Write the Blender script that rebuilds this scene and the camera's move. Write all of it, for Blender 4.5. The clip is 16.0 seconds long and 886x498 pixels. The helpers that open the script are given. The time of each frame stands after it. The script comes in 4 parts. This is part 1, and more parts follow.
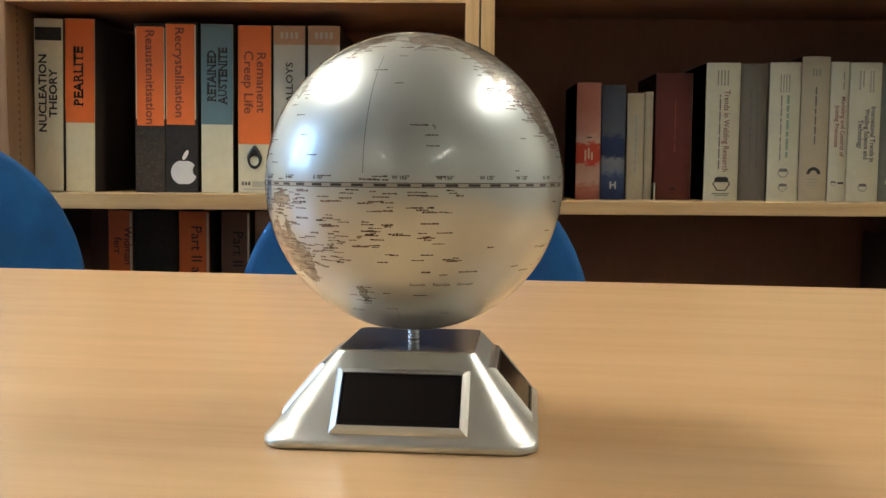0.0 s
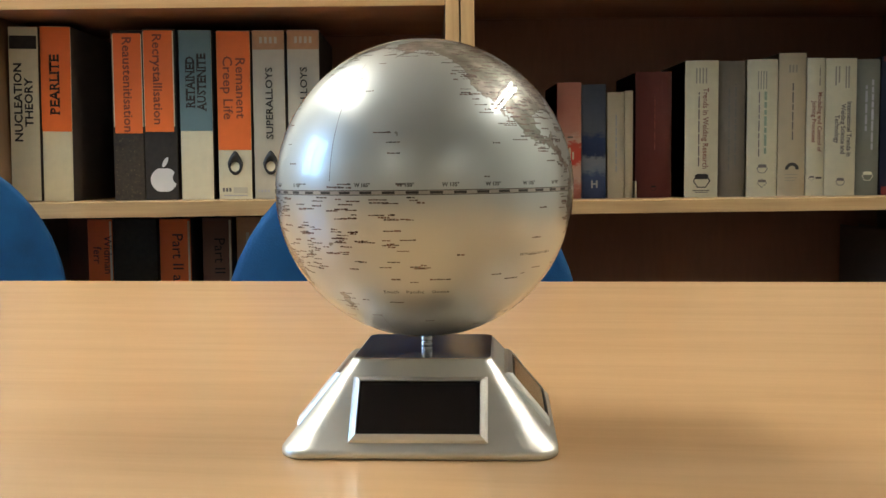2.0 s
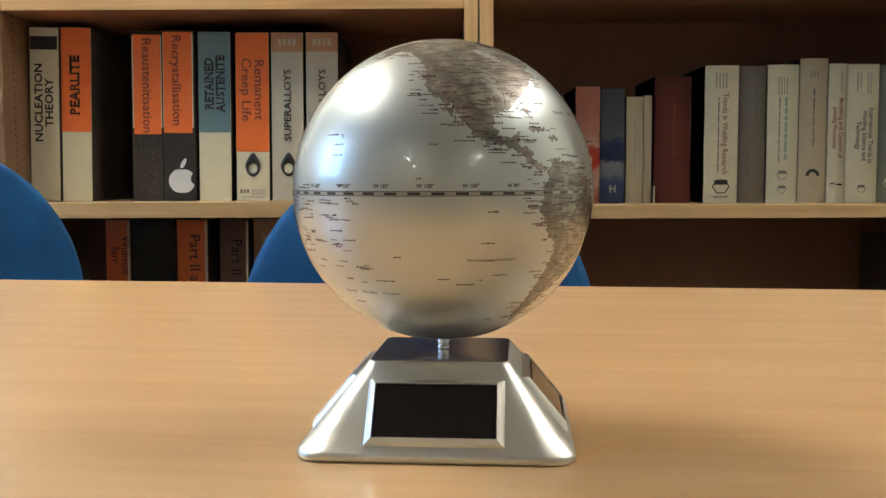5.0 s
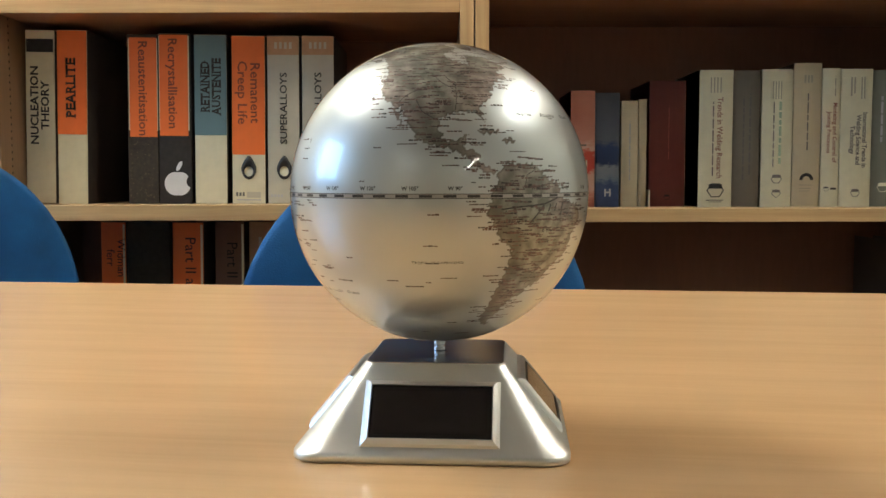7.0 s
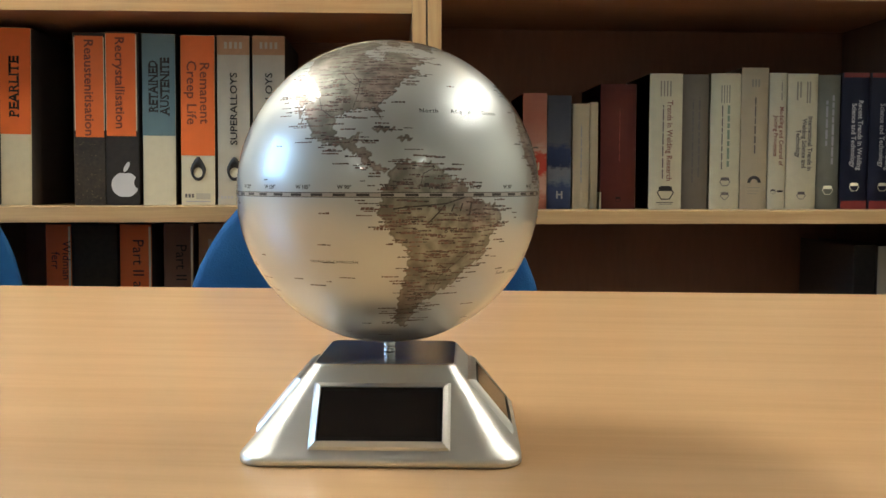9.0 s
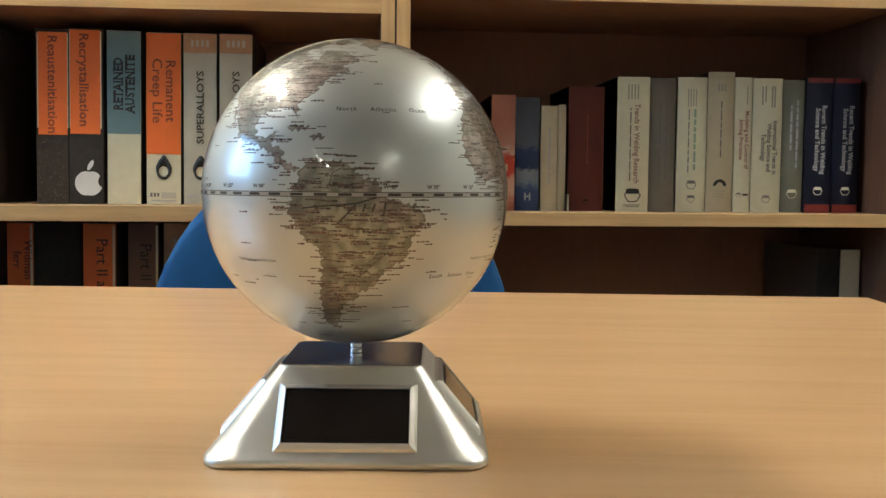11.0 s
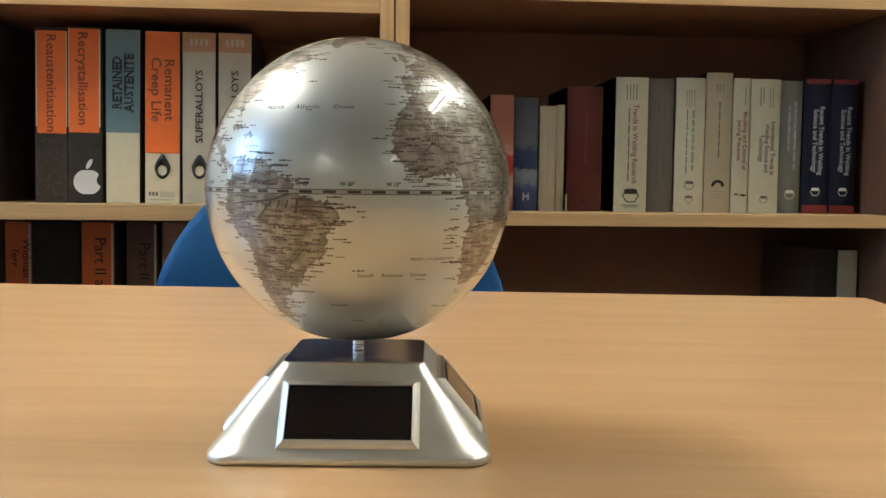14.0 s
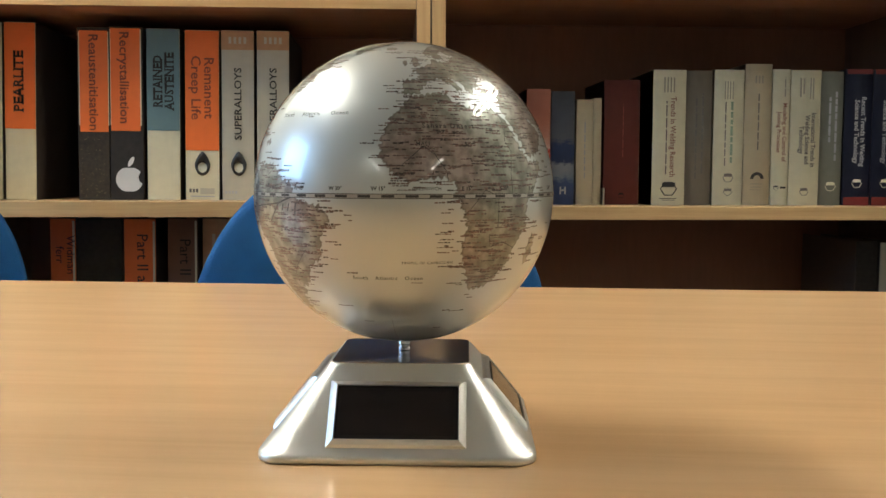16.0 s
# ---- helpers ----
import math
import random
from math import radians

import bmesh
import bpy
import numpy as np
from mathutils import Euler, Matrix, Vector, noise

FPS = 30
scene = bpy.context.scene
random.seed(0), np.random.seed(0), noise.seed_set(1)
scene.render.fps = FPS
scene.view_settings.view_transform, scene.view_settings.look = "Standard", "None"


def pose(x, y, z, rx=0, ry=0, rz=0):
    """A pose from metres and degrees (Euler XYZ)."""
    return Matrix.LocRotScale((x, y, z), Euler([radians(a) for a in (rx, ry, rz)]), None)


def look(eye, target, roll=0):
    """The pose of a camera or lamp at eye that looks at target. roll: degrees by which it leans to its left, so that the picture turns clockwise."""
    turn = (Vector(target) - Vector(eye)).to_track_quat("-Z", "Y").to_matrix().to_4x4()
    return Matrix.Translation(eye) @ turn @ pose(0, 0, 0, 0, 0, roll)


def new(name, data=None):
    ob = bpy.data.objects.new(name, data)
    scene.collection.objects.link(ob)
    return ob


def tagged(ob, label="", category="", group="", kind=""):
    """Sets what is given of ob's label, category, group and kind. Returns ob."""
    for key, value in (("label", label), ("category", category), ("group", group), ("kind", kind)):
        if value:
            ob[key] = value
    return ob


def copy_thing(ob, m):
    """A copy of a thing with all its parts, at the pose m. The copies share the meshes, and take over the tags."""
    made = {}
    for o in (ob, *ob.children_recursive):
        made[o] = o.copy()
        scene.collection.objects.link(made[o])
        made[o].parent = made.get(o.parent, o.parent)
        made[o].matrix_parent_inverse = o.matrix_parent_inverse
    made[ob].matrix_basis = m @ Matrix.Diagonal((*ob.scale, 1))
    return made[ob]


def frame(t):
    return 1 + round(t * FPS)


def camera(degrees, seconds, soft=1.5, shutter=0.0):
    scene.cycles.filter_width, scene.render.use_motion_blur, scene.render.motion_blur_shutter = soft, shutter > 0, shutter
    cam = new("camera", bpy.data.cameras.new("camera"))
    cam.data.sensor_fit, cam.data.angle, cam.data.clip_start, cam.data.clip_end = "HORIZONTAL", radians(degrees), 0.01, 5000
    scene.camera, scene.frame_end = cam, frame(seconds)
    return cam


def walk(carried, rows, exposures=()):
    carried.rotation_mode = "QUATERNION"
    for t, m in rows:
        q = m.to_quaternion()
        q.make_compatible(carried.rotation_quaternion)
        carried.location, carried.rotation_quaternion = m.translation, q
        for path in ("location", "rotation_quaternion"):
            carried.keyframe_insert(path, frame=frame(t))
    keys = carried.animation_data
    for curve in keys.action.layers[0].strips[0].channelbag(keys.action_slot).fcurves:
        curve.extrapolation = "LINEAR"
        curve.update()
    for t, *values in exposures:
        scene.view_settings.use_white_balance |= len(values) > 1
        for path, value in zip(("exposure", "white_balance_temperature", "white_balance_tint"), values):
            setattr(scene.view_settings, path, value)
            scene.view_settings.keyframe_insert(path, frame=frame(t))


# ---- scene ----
cam = camera(49.57, 16.0)
# seconds, x, y, z, yaw, pitch, roll
PATH = [
    (0.0, 0.0222, -0.4938, 0.8909, 0.83, -4.81, -0.38),
    (0.5, 0.0124, -0.4945, 0.8932, 0.20, -4.73, -0.27),
    (1.0, 0.0084, -0.4928, 0.8935, 0.15, -4.79, 0.47),
    (1.5, 0.0044, -0.4925, 0.8938, -0.70, -4.95, 1.06),
    (2.0, 0.0022, -0.4927, 0.8934, -0.87, -4.76, 0.72),
    (2.5, 0.0022, -0.4946, 0.8926, -0.32, -4.66, 0.22),
    (3.0, 0.0025, -0.4941, 0.8914, 0.00, -4.54, 0.11),
    (3.5, 0.0018, -0.4915, 0.8910, 0.23, -4.60, -0.08),
    (4.0, 0.0013, -0.4861, 0.8912, 0.25, -4.56, -0.02),
    (6.5, 0.0017, -0.4929, 0.8935, -0.06, -4.48, 0.51),
    (7.0, 0.0009, -0.4921, 0.8919, -0.14, -4.31, 0.11),
    (7.5, 0.0022, -0.4873, 0.8901, -0.90, -4.19, -0.04),
    (8.0, 0.0035, -0.4889, 0.8912, -2.02, -4.17, 0.02),
    (8.5, 0.0034, -0.4890, 0.8902, -2.70, -4.16, -0.22),
    (9.0, 0.0027, -0.4868, 0.8900, -2.92, -4.14, -0.05),
    (11.5, 0.0030, -0.4839, 0.8889, -5.50, -4.00, -0.65),
    (12.0, 0.0023, -0.4843, 0.8880, -6.07, -3.94, -0.78),
    (12.5, 0.0020, -0.4844, 0.8876, -6.17, -3.93, -0.88),
    (13.0, 0.0015, -0.4823, 0.8878, -6.30, -3.97, -0.70),
    (13.5, 0.0004, -0.4844, 0.8885, -5.98, -3.98, -0.56),
    (14.0, 0.0001, -0.4857, 0.8883, -4.98, -4.03, -0.65),
    (14.5, -0.0011, -0.4872, 0.8900, -4.24, -4.01, -0.31),
    (15.0, -0.0013, -0.4896, 0.8898, -3.42, -4.08, -0.34),
    (15.5, -0.0018, -0.4886, 0.8897, -3.42, -4.19, -0.30),
    (16.0, -0.0055, -0.4909, 0.8935, -2.95, -4.52, -0.19),
]
walk(cam, [(t, pose(x, y, z, 90 + p, r, w)) for t, x, y, z, w, p, r in PATH])

# ---- light ----
world = bpy.data.worlds.new("world")
scene.world = world
world.use_nodes = True
wn = world.node_tree
sky = wn.nodes.new("ShaderNodeTexSky")
sky.sky_type, sky.sun_disc = "NISHITA", False
sky.sun_elevation, sky.sun_rotation = radians(35), radians(200)
wn.links.new(sky.outputs[0], wn.nodes["Background"].inputs[0])
wn.nodes["Background"].inputs[1].default_value = 0.12
scene.view_settings.exposure = 0.0

WINDOW_POWER = 28.0
TUBE_STRENGTH = 63.0
TUBE_COLOR = (1.0, 0.95, 0.83)

TABLE_Z = 0.7593
SHELF_Y = 1.31          # fronts of the files and books
DEEPER = 1.0056         # their size and place were laid out for fronts at 1.30
CASE_Y = 1.21           # fronts of the bookcases
SHELF_Z = 0.8422         # top of the shelf with the files
BOOK_Z = 0.8340          # top of the shelf with the books
CEIL = 2.55


# ---- materials ----
def nodes_of(name):
    m = bpy.data.materials.new(name)
    m.use_nodes = True
    t = m.node_tree
    return m, t, t.nodes["Principled BSDF"]


def plain(name, color, rough=0.5, metal=0.0, var=0.06, scale=60.0, bump=0.05, coat=0.0, stain=0.0, stretch=(1, 1, 1)):
    """A surface with fine grain, a larger mottling and a light relief; pieces vary a little by chance."""
    m, t, b = nodes_of(name)
    tc = t.nodes.new("ShaderNodeTexCoord")
    mp = t.nodes.new("ShaderNodeMapping")
    mp.inputs["Scale"].default_value = stretch
    t.links.new(tc.outputs["Object"], mp.inputs[0])
    n1, n2 = t.nodes.new("ShaderNodeTexNoise"), t.nodes.new("ShaderNodeTexNoise")
    n1.inputs["Scale"].default_value, n1.inputs["Detail"].default_value = scale, 6
    n2.inputs["Scale"].default_value, n2.inputs["Detail"].default_value = scale / 12, 3
    for n in (n1, n2):
        t.links.new(mp.outputs[0], n.inputs["Vector"])
    add = t.nodes.new("ShaderNodeMath")
    add.operation = "ADD"
    t.links.new(n1.outputs[0], add.inputs[0])
    t.links.new(n2.outputs[0], add.inputs[1])
    ramp = t.nodes.new("ShaderNodeMapRange")
    ramp.inputs[1].default_value, ramp.inputs[2].default_value = 0.6, 1.4
    ramp.inputs[3].default_value, ramp.inputs[4].default_value = 1 - var - stain, 1 + var
    t.links.new(add.outputs[0], ramp.inputs[0])
    mul = t.nodes.new("ShaderNodeMix")
    mul.data_type, mul.blend_type = "RGBA", "MULTIPLY"
    mul.inputs[0].default_value = 1
    mul.inputs[6].default_value = (*color, 1)
    t.links.new(ramp.outputs[0], mul.inputs[7])
    t.links.new(mul.outputs[2], b.inputs["Base Color"])
    b.inputs["Metallic"].default_value = metal
    rr = t.nodes.new("ShaderNodeMapRange")
    rr.inputs[3].default_value, rr.inputs[4].default_value = max(rough - 0.08, 0.02), min(rough + 0.08, 1)
    t.links.new(n2.outputs[0], rr.inputs[0])
    t.links.new(rr.outputs[0], b.inputs["Roughness"])
    b.inputs["Coat Weight"].default_value = coat
    if bump:
        bp = t.nodes.new("ShaderNodeBump")
        bp.inputs["Strength"].default_value, bp.inputs["Distance"].default_value = bump, 0.001
        t.links.new(n1.outputs[0], bp.inputs["Height"])
        t.links.new(bp.outputs[0], b.inputs["Normal"])
    return m


def wood(name, dark, light, rough=0.35, coat=0.0, grain=(1.2, 26, 26), fleck=True):
    """Beech-like laminate: long streaks along x, short darker flecks."""
    m, t, b = nodes_of(name)
    tc = t.nodes.new("ShaderNodeTexCoord")
    mp = t.nodes.new("ShaderNodeMapping")
    mp.inputs["Scale"].default_value = grain
    t.links.new(tc.outputs["Object"], mp.inputs[0])
    n = t.nodes.new("ShaderNodeTexNoise")
    n.inputs["Scale"].default_value, n.inputs["Detail"].default_value, n.inputs["Distortion"].default_value = 1.6, 7, 0.5
    t.links.new(mp.outputs[0], n.inputs["Vector"])
    mp2 = t.nodes.new("ShaderNodeMapping")
    mp2.inputs["Scale"].default_value = tuple(g * 7 for g in grain)
    t.links.new(tc.outputs["Object"], mp2.inputs[0])
    n2 = t.nodes.new("ShaderNodeTexNoise")
    n2.inputs["Scale"].default_value, n2.inputs["Detail"].default_value = 1.5, 3
    t.links.new(mp2.outputs[0], n2.inputs["Vector"])
    mixn = t.nodes.new("ShaderNodeMath")
    mixn.operation = "MULTIPLY_ADD"
    mixn.inputs[1].default_value = 0.35 if fleck else 0.1
    t.links.new(n2.outputs[0], mixn.inputs[0])
    t.links.new(n.outputs[0], mixn.inputs[2])
    cr = t.nodes.new("ShaderNodeValToRGB")
    cr.color_ramp.elements[0].position, cr.color_ramp.elements[0].color = 0.45, (*dark, 1)
    cr.color_ramp.elements[1].position, cr.color_ramp.elements[1].color = 0.85, (*light, 1)
    t.links.new(mixn.outputs[0], cr.inputs[0])
    t.links.new(cr.outputs[0], b.inputs["Base Color"])
    b.inputs["Roughness"].default_value = rough
    b.inputs["Coat Weight"].default_value = coat
    b.inputs["Coat Roughness"].default_value = 0.2
    bp = t.nodes.new("ShaderNodeBump")
    bp.inputs["Strength"].default_value, bp.inputs["Distance"].default_value = 0.04, 0.0006
    t.links.new(mixn.outputs[0], bp.inputs["Height"])
    t.links.new(bp.outputs[0], b.inputs["Normal"])
    return m


def glow(name, color, strength):
    m, t, b = nodes_of(name)
    b.inputs["Base Color"].default_value = (0.8, 0.8, 0.8, 1)
    b.inputs["Emission Color"].default_value = (*color, 1)
    b.inputs["Emission Strength"].default_value = strength
    return m


def globe_paint():
    """Silver metallic lacquer with the printed land over it, under a clear gloss."""
    m, t, b = nodes_of("globe_paint")
    land = t.nodes.new("ShaderNodeAttribute")
    land.attribute_name = "land"
    tc = t.nodes.new("ShaderNodeTexCoord")
    n = t.nodes.new("ShaderNodeTexNoise")
    n.inputs["Scale"].default_value, n.inputs["Detail"].default_value = 170, 7
    t.links.new(tc.outputs["Object"], n.inputs["Vector"])
    n2 = t.nodes.new("ShaderNodeTexNoise")
    n2.inputs["Scale"].default_value, n2.inputs["Detail"].default_value = 22, 4
    t.links.new(tc.outputs["Object"], n2.inputs["Vector"])
    ink = t.nodes.new("ShaderNodeValToRGB")
    ink.color_ramp.elements[0].position, ink.color_ramp.elements[0].color = 0.38, (0.175, 0.166, 0.158, 1)
    ink.color_ramp.elements[1].position, ink.color_ramp.elements[1].color = 0.62, (0.35, 0.335, 0.322, 1)
    t.links.new(n.outputs[0], ink.inputs[0])
    tint = t.nodes.new("ShaderNodeMix")
    tint.data_type, tint.blend_type = "RGBA", "MULTIPLY"
    tint.inputs[0].default_value = 1
    hue = t.nodes.new("ShaderNodeValToRGB")
    hue.color_ramp.elements[0].position, hue.color_ramp.elements[0].color = 0.40, (0.90, 1.0, 0.88, 1)
    hue.color_ramp.elements[1].position, hue.color_ramp.elements[1].color = 0.60, (1.0, 0.88, 0.83, 1)
    t.links.new(n2.outputs[0], hue.inputs[0])
    t.links.new(ink.outputs[0], tint.inputs[6])
    t.links.new(hue.outputs[0], tint.inputs[7])
    sep = t.nodes.new("ShaderNodeSeparateColor")
    t.links.new(land.outputs["Color"], sep.inputs[0])
    mix = t.nodes.new("ShaderNodeMix")
    mix.data_type = "RGBA"
    mix.inputs[6].default_value = (0.49, 0.54, 0.555, 1)
    t.links.new(sep.outputs[0], mix.inputs[0])
    t.links.new(tint.outputs[2], mix.inputs[7])
    ridge = t.nodes.new("ShaderNodeMix")
    ridge.data_type = "RGBA"
    ridge.inputs[7].default_value = (0.075, 0.062, 0.052, 1)
    rk = t.nodes.new("ShaderNodeMath")
    rk.operation = "MULTIPLY"
    t.links.new(sep.outputs[2], rk.inputs[0])
    t.links.new(n.outputs[0], rk.inputs[1])
    t.links.new(rk.outputs[0], ridge.inputs[0])
    t.links.new(mix.outputs[2], ridge.inputs[6])
    coast = t.nodes.new("ShaderNodeMix")
    coast.data_type = "RGBA"
    coast.inputs[7].default_value = (0.05, 0.04, 0.035, 1)
    ck = t.nodes.new("ShaderNodeMath")
    ck.operation = "MULTIPLY"
    ck.inputs[1].default_value = 0.4
    t.links.new(sep.outputs[1], ck.inputs[0])
    t.links.new(ck.outputs[0], coast.inputs[0])
    t.links.new(ridge.outputs[2], coast.inputs[6])
    t.links.new(coast.outputs[2], b.inputs["Base Color"])
    met = t.nodes.new("ShaderNodeMapRange")
    met.inputs[3].default_value, met.inputs[4].default_value = 0.78, 0.50
    t.links.new(sep.outputs[0], met.inputs[0])
    t.links.new(met.outputs[0], b.inputs["Metallic"])
    b.inputs["Roughness"].default_value = 0.37
    b.inputs["Coat Weight"].default_value = 1.0
    b.inputs["Coat IOR"].default_value = 1.62
    b.inputs["Coat Roughness"].default_value = 0.012
    return m


def ink_bars(name, color, color2):
    m, t, b = nodes_of(name)
    g = t.nodes.new("ShaderNodeNewGeometry")
    cr = t.nodes.new("ShaderNodeValToRGB")
    cr.color_ramp.elements[0].color, cr.color_ramp.elements[1].color = (*color, 1), (*color2, 1)
    t.links.new(g.outputs["Random Per Island"], cr.inputs[0])
    t.links.new(cr.outputs[0], b.inputs["Base Color"])
    b.inputs["Roughness"].default_value = 0.4
    b.inputs["Coat Weight"].default_value = 1.0
    b.inputs["Coat Roughness"].default_value = 0.015
    return m


def fabric(name, color):
    m, t, b = nodes_of(name)
    tc = t.nodes.new("ShaderNodeTexCoord")
    v = t.nodes.new("ShaderNodeTexVoronoi")
    v.inputs["Scale"].default_value = 420
    n = t.nodes.new("ShaderNodeTexNoise")
    n.inputs["Scale"].default_value, n.inputs["Detail"].default_value = 14, 5
    for k in (v, n):
        t.links.new(tc.outputs["Object"], k.inputs["Vector"])
    cr = t.nodes.new("ShaderNodeValToRGB")
    cr.color_ramp.elements[0].position, cr.color_ramp.elements[0].color = 0.3, (*[c * 0.75 for c in color], 1)
    cr.color_ramp.elements[1].position, cr.color_ramp.elements[1].color = 0.7, (*[c * 1.2 for c in color], 1)
    t.links.new(n.outputs[0], cr.inputs[0])
    t.links.new(cr.outputs[0], b.inputs["Base Color"])
    b.inputs["Roughness"].default_value = 0.9
    b.inputs["Sheen Weight"].default_value = 0.03
    bp = t.nodes.new("ShaderNodeBump")
    bp.inputs["Strength"].default_value, bp.inputs["Distance"].default_value = 0.5, 0.0006
    t.links.new(v.outputs[0], bp.inputs["Height"])
    t.links.new(bp.outputs[0], b.inputs["Normal"])
    return m


def pictorial(name, tall, stops, scale=70.0, ragged=0.16):
    """A printed picture on a spine: coloured bands with ragged edges, stops from the foot (0) to the head (1)."""
    m, t, b = nodes_of(name)
    tc = t.nodes.new("ShaderNodeTexCoord")
    mp = t.nodes.new("ShaderNodeMapping")
    mp.inputs["Scale"].default_value = (1.0, 1.0, 1.9)
    t.links.new(tc.outputs["Object"], mp.inputs[0])
    n = t.nodes.new("ShaderNodeTexNoise")
    n.inputs["Scale"].default_value, n.inputs["Detail"].default_value = scale, 5
    t.links.new(mp.outputs[0], n.inputs["Vector"])
    sx = t.nodes.new("ShaderNodeSeparateXYZ")
    t.links.new(tc.outputs["Object"], sx.inputs[0])
    h = t.nodes.new("ShaderNodeMath")
    h.operation, h.inputs[1].default_value = "DIVIDE", tall
    t.links.new(sx.outputs[2], h.inputs[0])
    w = t.nodes.new("ShaderNodeMath")
    w.operation, w.inputs[1].default_value = "MULTIPLY_ADD", ragged
    t.links.new(n.outputs[0], w.inputs[0])
    t.links.new(h.outputs[0], w.inputs[2])
    off = t.nodes.new("ShaderNodeMath")
    off.operation, off.inputs[1].default_value = "SUBTRACT", ragged * 0.5
    t.links.new(w.outputs[0], off.inputs[0])
    cr = t.nodes.new("ShaderNodeValToRGB")
    for k, (at, c) in enumerate(stops):
        e = cr.color_ramp.elements[k] if k < 2 else cr.color_ramp.elements.new(at)
        e.position, e.color = at, (*c, 1)
    t.links.new(off.outputs[0], cr.inputs[0])
    t.links.new(cr.outputs[0], b.inputs["Base Color"])
    b.inputs["Roughness"].default_value = 0.42
    return m


M_TABLE = wood("table_beech_laminate", (0.585, 0.352, 0.165), (0.675, 0.427, 0.220), rough=0.38, coat=0.45, grain=(1.8, 22, 22))
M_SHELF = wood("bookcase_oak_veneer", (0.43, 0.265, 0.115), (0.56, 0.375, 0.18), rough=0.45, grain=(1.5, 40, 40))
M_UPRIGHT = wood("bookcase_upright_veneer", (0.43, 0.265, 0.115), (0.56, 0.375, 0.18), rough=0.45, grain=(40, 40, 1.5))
# Shelf bodies: M_SHELF's veneer with the underside's shade put into its colour.
M_SHELFSHADE = wood("bookcase_shelf_veneer_shaded", (0.29, 0.132, 0.070), (0.36, 0.170, 0.092), rough=0.45, grain=(1.5, 40, 40))
# Upright boards: M_UPRIGHT's veneer coloured down for the shade inside the case.
M_UPSHADE = wood("bookcase_upright_veneer_shaded", (0.165, 0.092, 0.044), (0.215, 0.122, 0.060), rough=0.45, grain=(40, 40, 1.5))
# Uprights at the right-hand end: deeper shade coloured into the veneer.
M_UPSHADEDEEP = wood("bookcase_upright_veneer_deep_shade", (0.095, 0.048, 0.030), (0.125, 0.065, 0.042), rough=0.5, grain=(40, 40, 1.5))
M_BACK = plain("bookcase_back_panel", (0.195, 0.085, 0.047), 0.65, var=0.12, scale=18, stretch=(6, 6, 1))
M_WALL = plain("wall_paint_cream", (0.66, 0.65, 0.58), 0.8, scale=25, var=0.03)
M_CEIL = plain("ceiling_tile_white", (0.66, 0.63, 0.57), 0.9, scale=140, var=0.06)
M_FLOOR = plain("carpet_grey_brown", (0.12, 0.095, 0.075), 0.95, scale=260, var=0.35, bump=0.5)
M_SILVER = plain("silver_satin_plastic", (0.68, 0.69, 0.665), 0.37, metal=1.0, var=0.015, scale=300, bump=0.01)
M_RIM = plain("silver_polished_rim", (0.78, 0.78, 0.76), 0.30, metal=1.0, var=0.01, scale=300, bump=0.01)
M_SOLAR = plain("solar_cell_black", (0.012, 0.009, 0.008), 0.12, var=0.2, scale=30, bump=0.0)
M_BORDER = plain("cell_border_black", (0.010, 0.008, 0.007), 0.5, bump=0)
M_BORDER.node_tree.nodes["Principled BSDF"].inputs["Specular IOR Level"].default_value = 0.1
M_PLATE = plain("silver_polished_plate", (0.44, 0.455, 0.49), 0.20, metal=1.0, var=0.02, scale=200, bump=0.004)
M_SOLAR.node_tree.nodes["Principled BSDF"].inputs["Specular IOR Level"].default_value = 0.22
M_PIN = plain("pin_chrome", (0.70, 0.71, 0.74), 0.12, metal=1.0, var=0.01)
M_GLOBE = globe_paint()
M_LABELS = ink_bars("globe_print_brown", (0.016, 0.014, 0.013), (0.15, 0.085, 0.07))
M_PRINT = ink_bars("globe_print_black", (0.02, 0.018, 0.017), (0.03, 0.026, 0.024))
M_CHALK = ink_bars("globe_print_pale", (0.34, 0.33, 0.31), (0.36, 0.35, 0.33))
M_BLUE = fabric("chair_fabric_blue", (0.003, 0.092, 0.285))
M_BLACKPL = plain("black_plastic", (0.02, 0.02, 0.02), 0.45)
M_CREAM = plain("file_paper_cream", (0.68, 0.635, 0.455), 0.55, var=0.05, stain=0.05)
M_GREY = plain("file_paper_grey", (0.50, 0.47, 0.37), 0.55, var=0.05, stain=0.05)
M_ORANGE = plain("label_orange", (0.78, 0.16, 0.028), 0.5, var=0.06)
M_FADED = plain("label_faded_orange", (0.50, 0.28, 0.15), 0.55, var=0.12, stain=0.1)
M_TEAL = plain("label_blue_grey", (0.115, 0.20, 0.225), 0.5, var=0.05)
M_BLACKFILE = plain("file_cloth_black", (0.019, 0.015, 0.012), 0.75, var=0.5, scale=90, stain=0.2)
M_COVER = plain("file_cover_dark", (0.055, 0.040, 0.032), 0.7, var=0.15)
M_DKBROWN = plain("file_brown", (0.16, 0.075, 0.045), 0.6, var=0.1)
M_INK = plain("ink_black", (0.012, 0.011, 0.011), 0.5, bump=0)
M_LOGO = plain("logo_silver", (0.66, 0.67, 0.68), 0.4, bump=0)
M_PAGES = plain("book_pages", (0.55, 0.48, 0.36), 0.85, scale=300, var=0.15, stretch=(1, 30, 1))
M_WHITEBK = plain("book_cover_white", (0.84, 0.81, 0.63), 0.4, var=0.05, stain=0.05)
M_GREYBK = plain("book_cover_taupe", (0.20, 0.175, 0.14), 0.5, var=0.08)
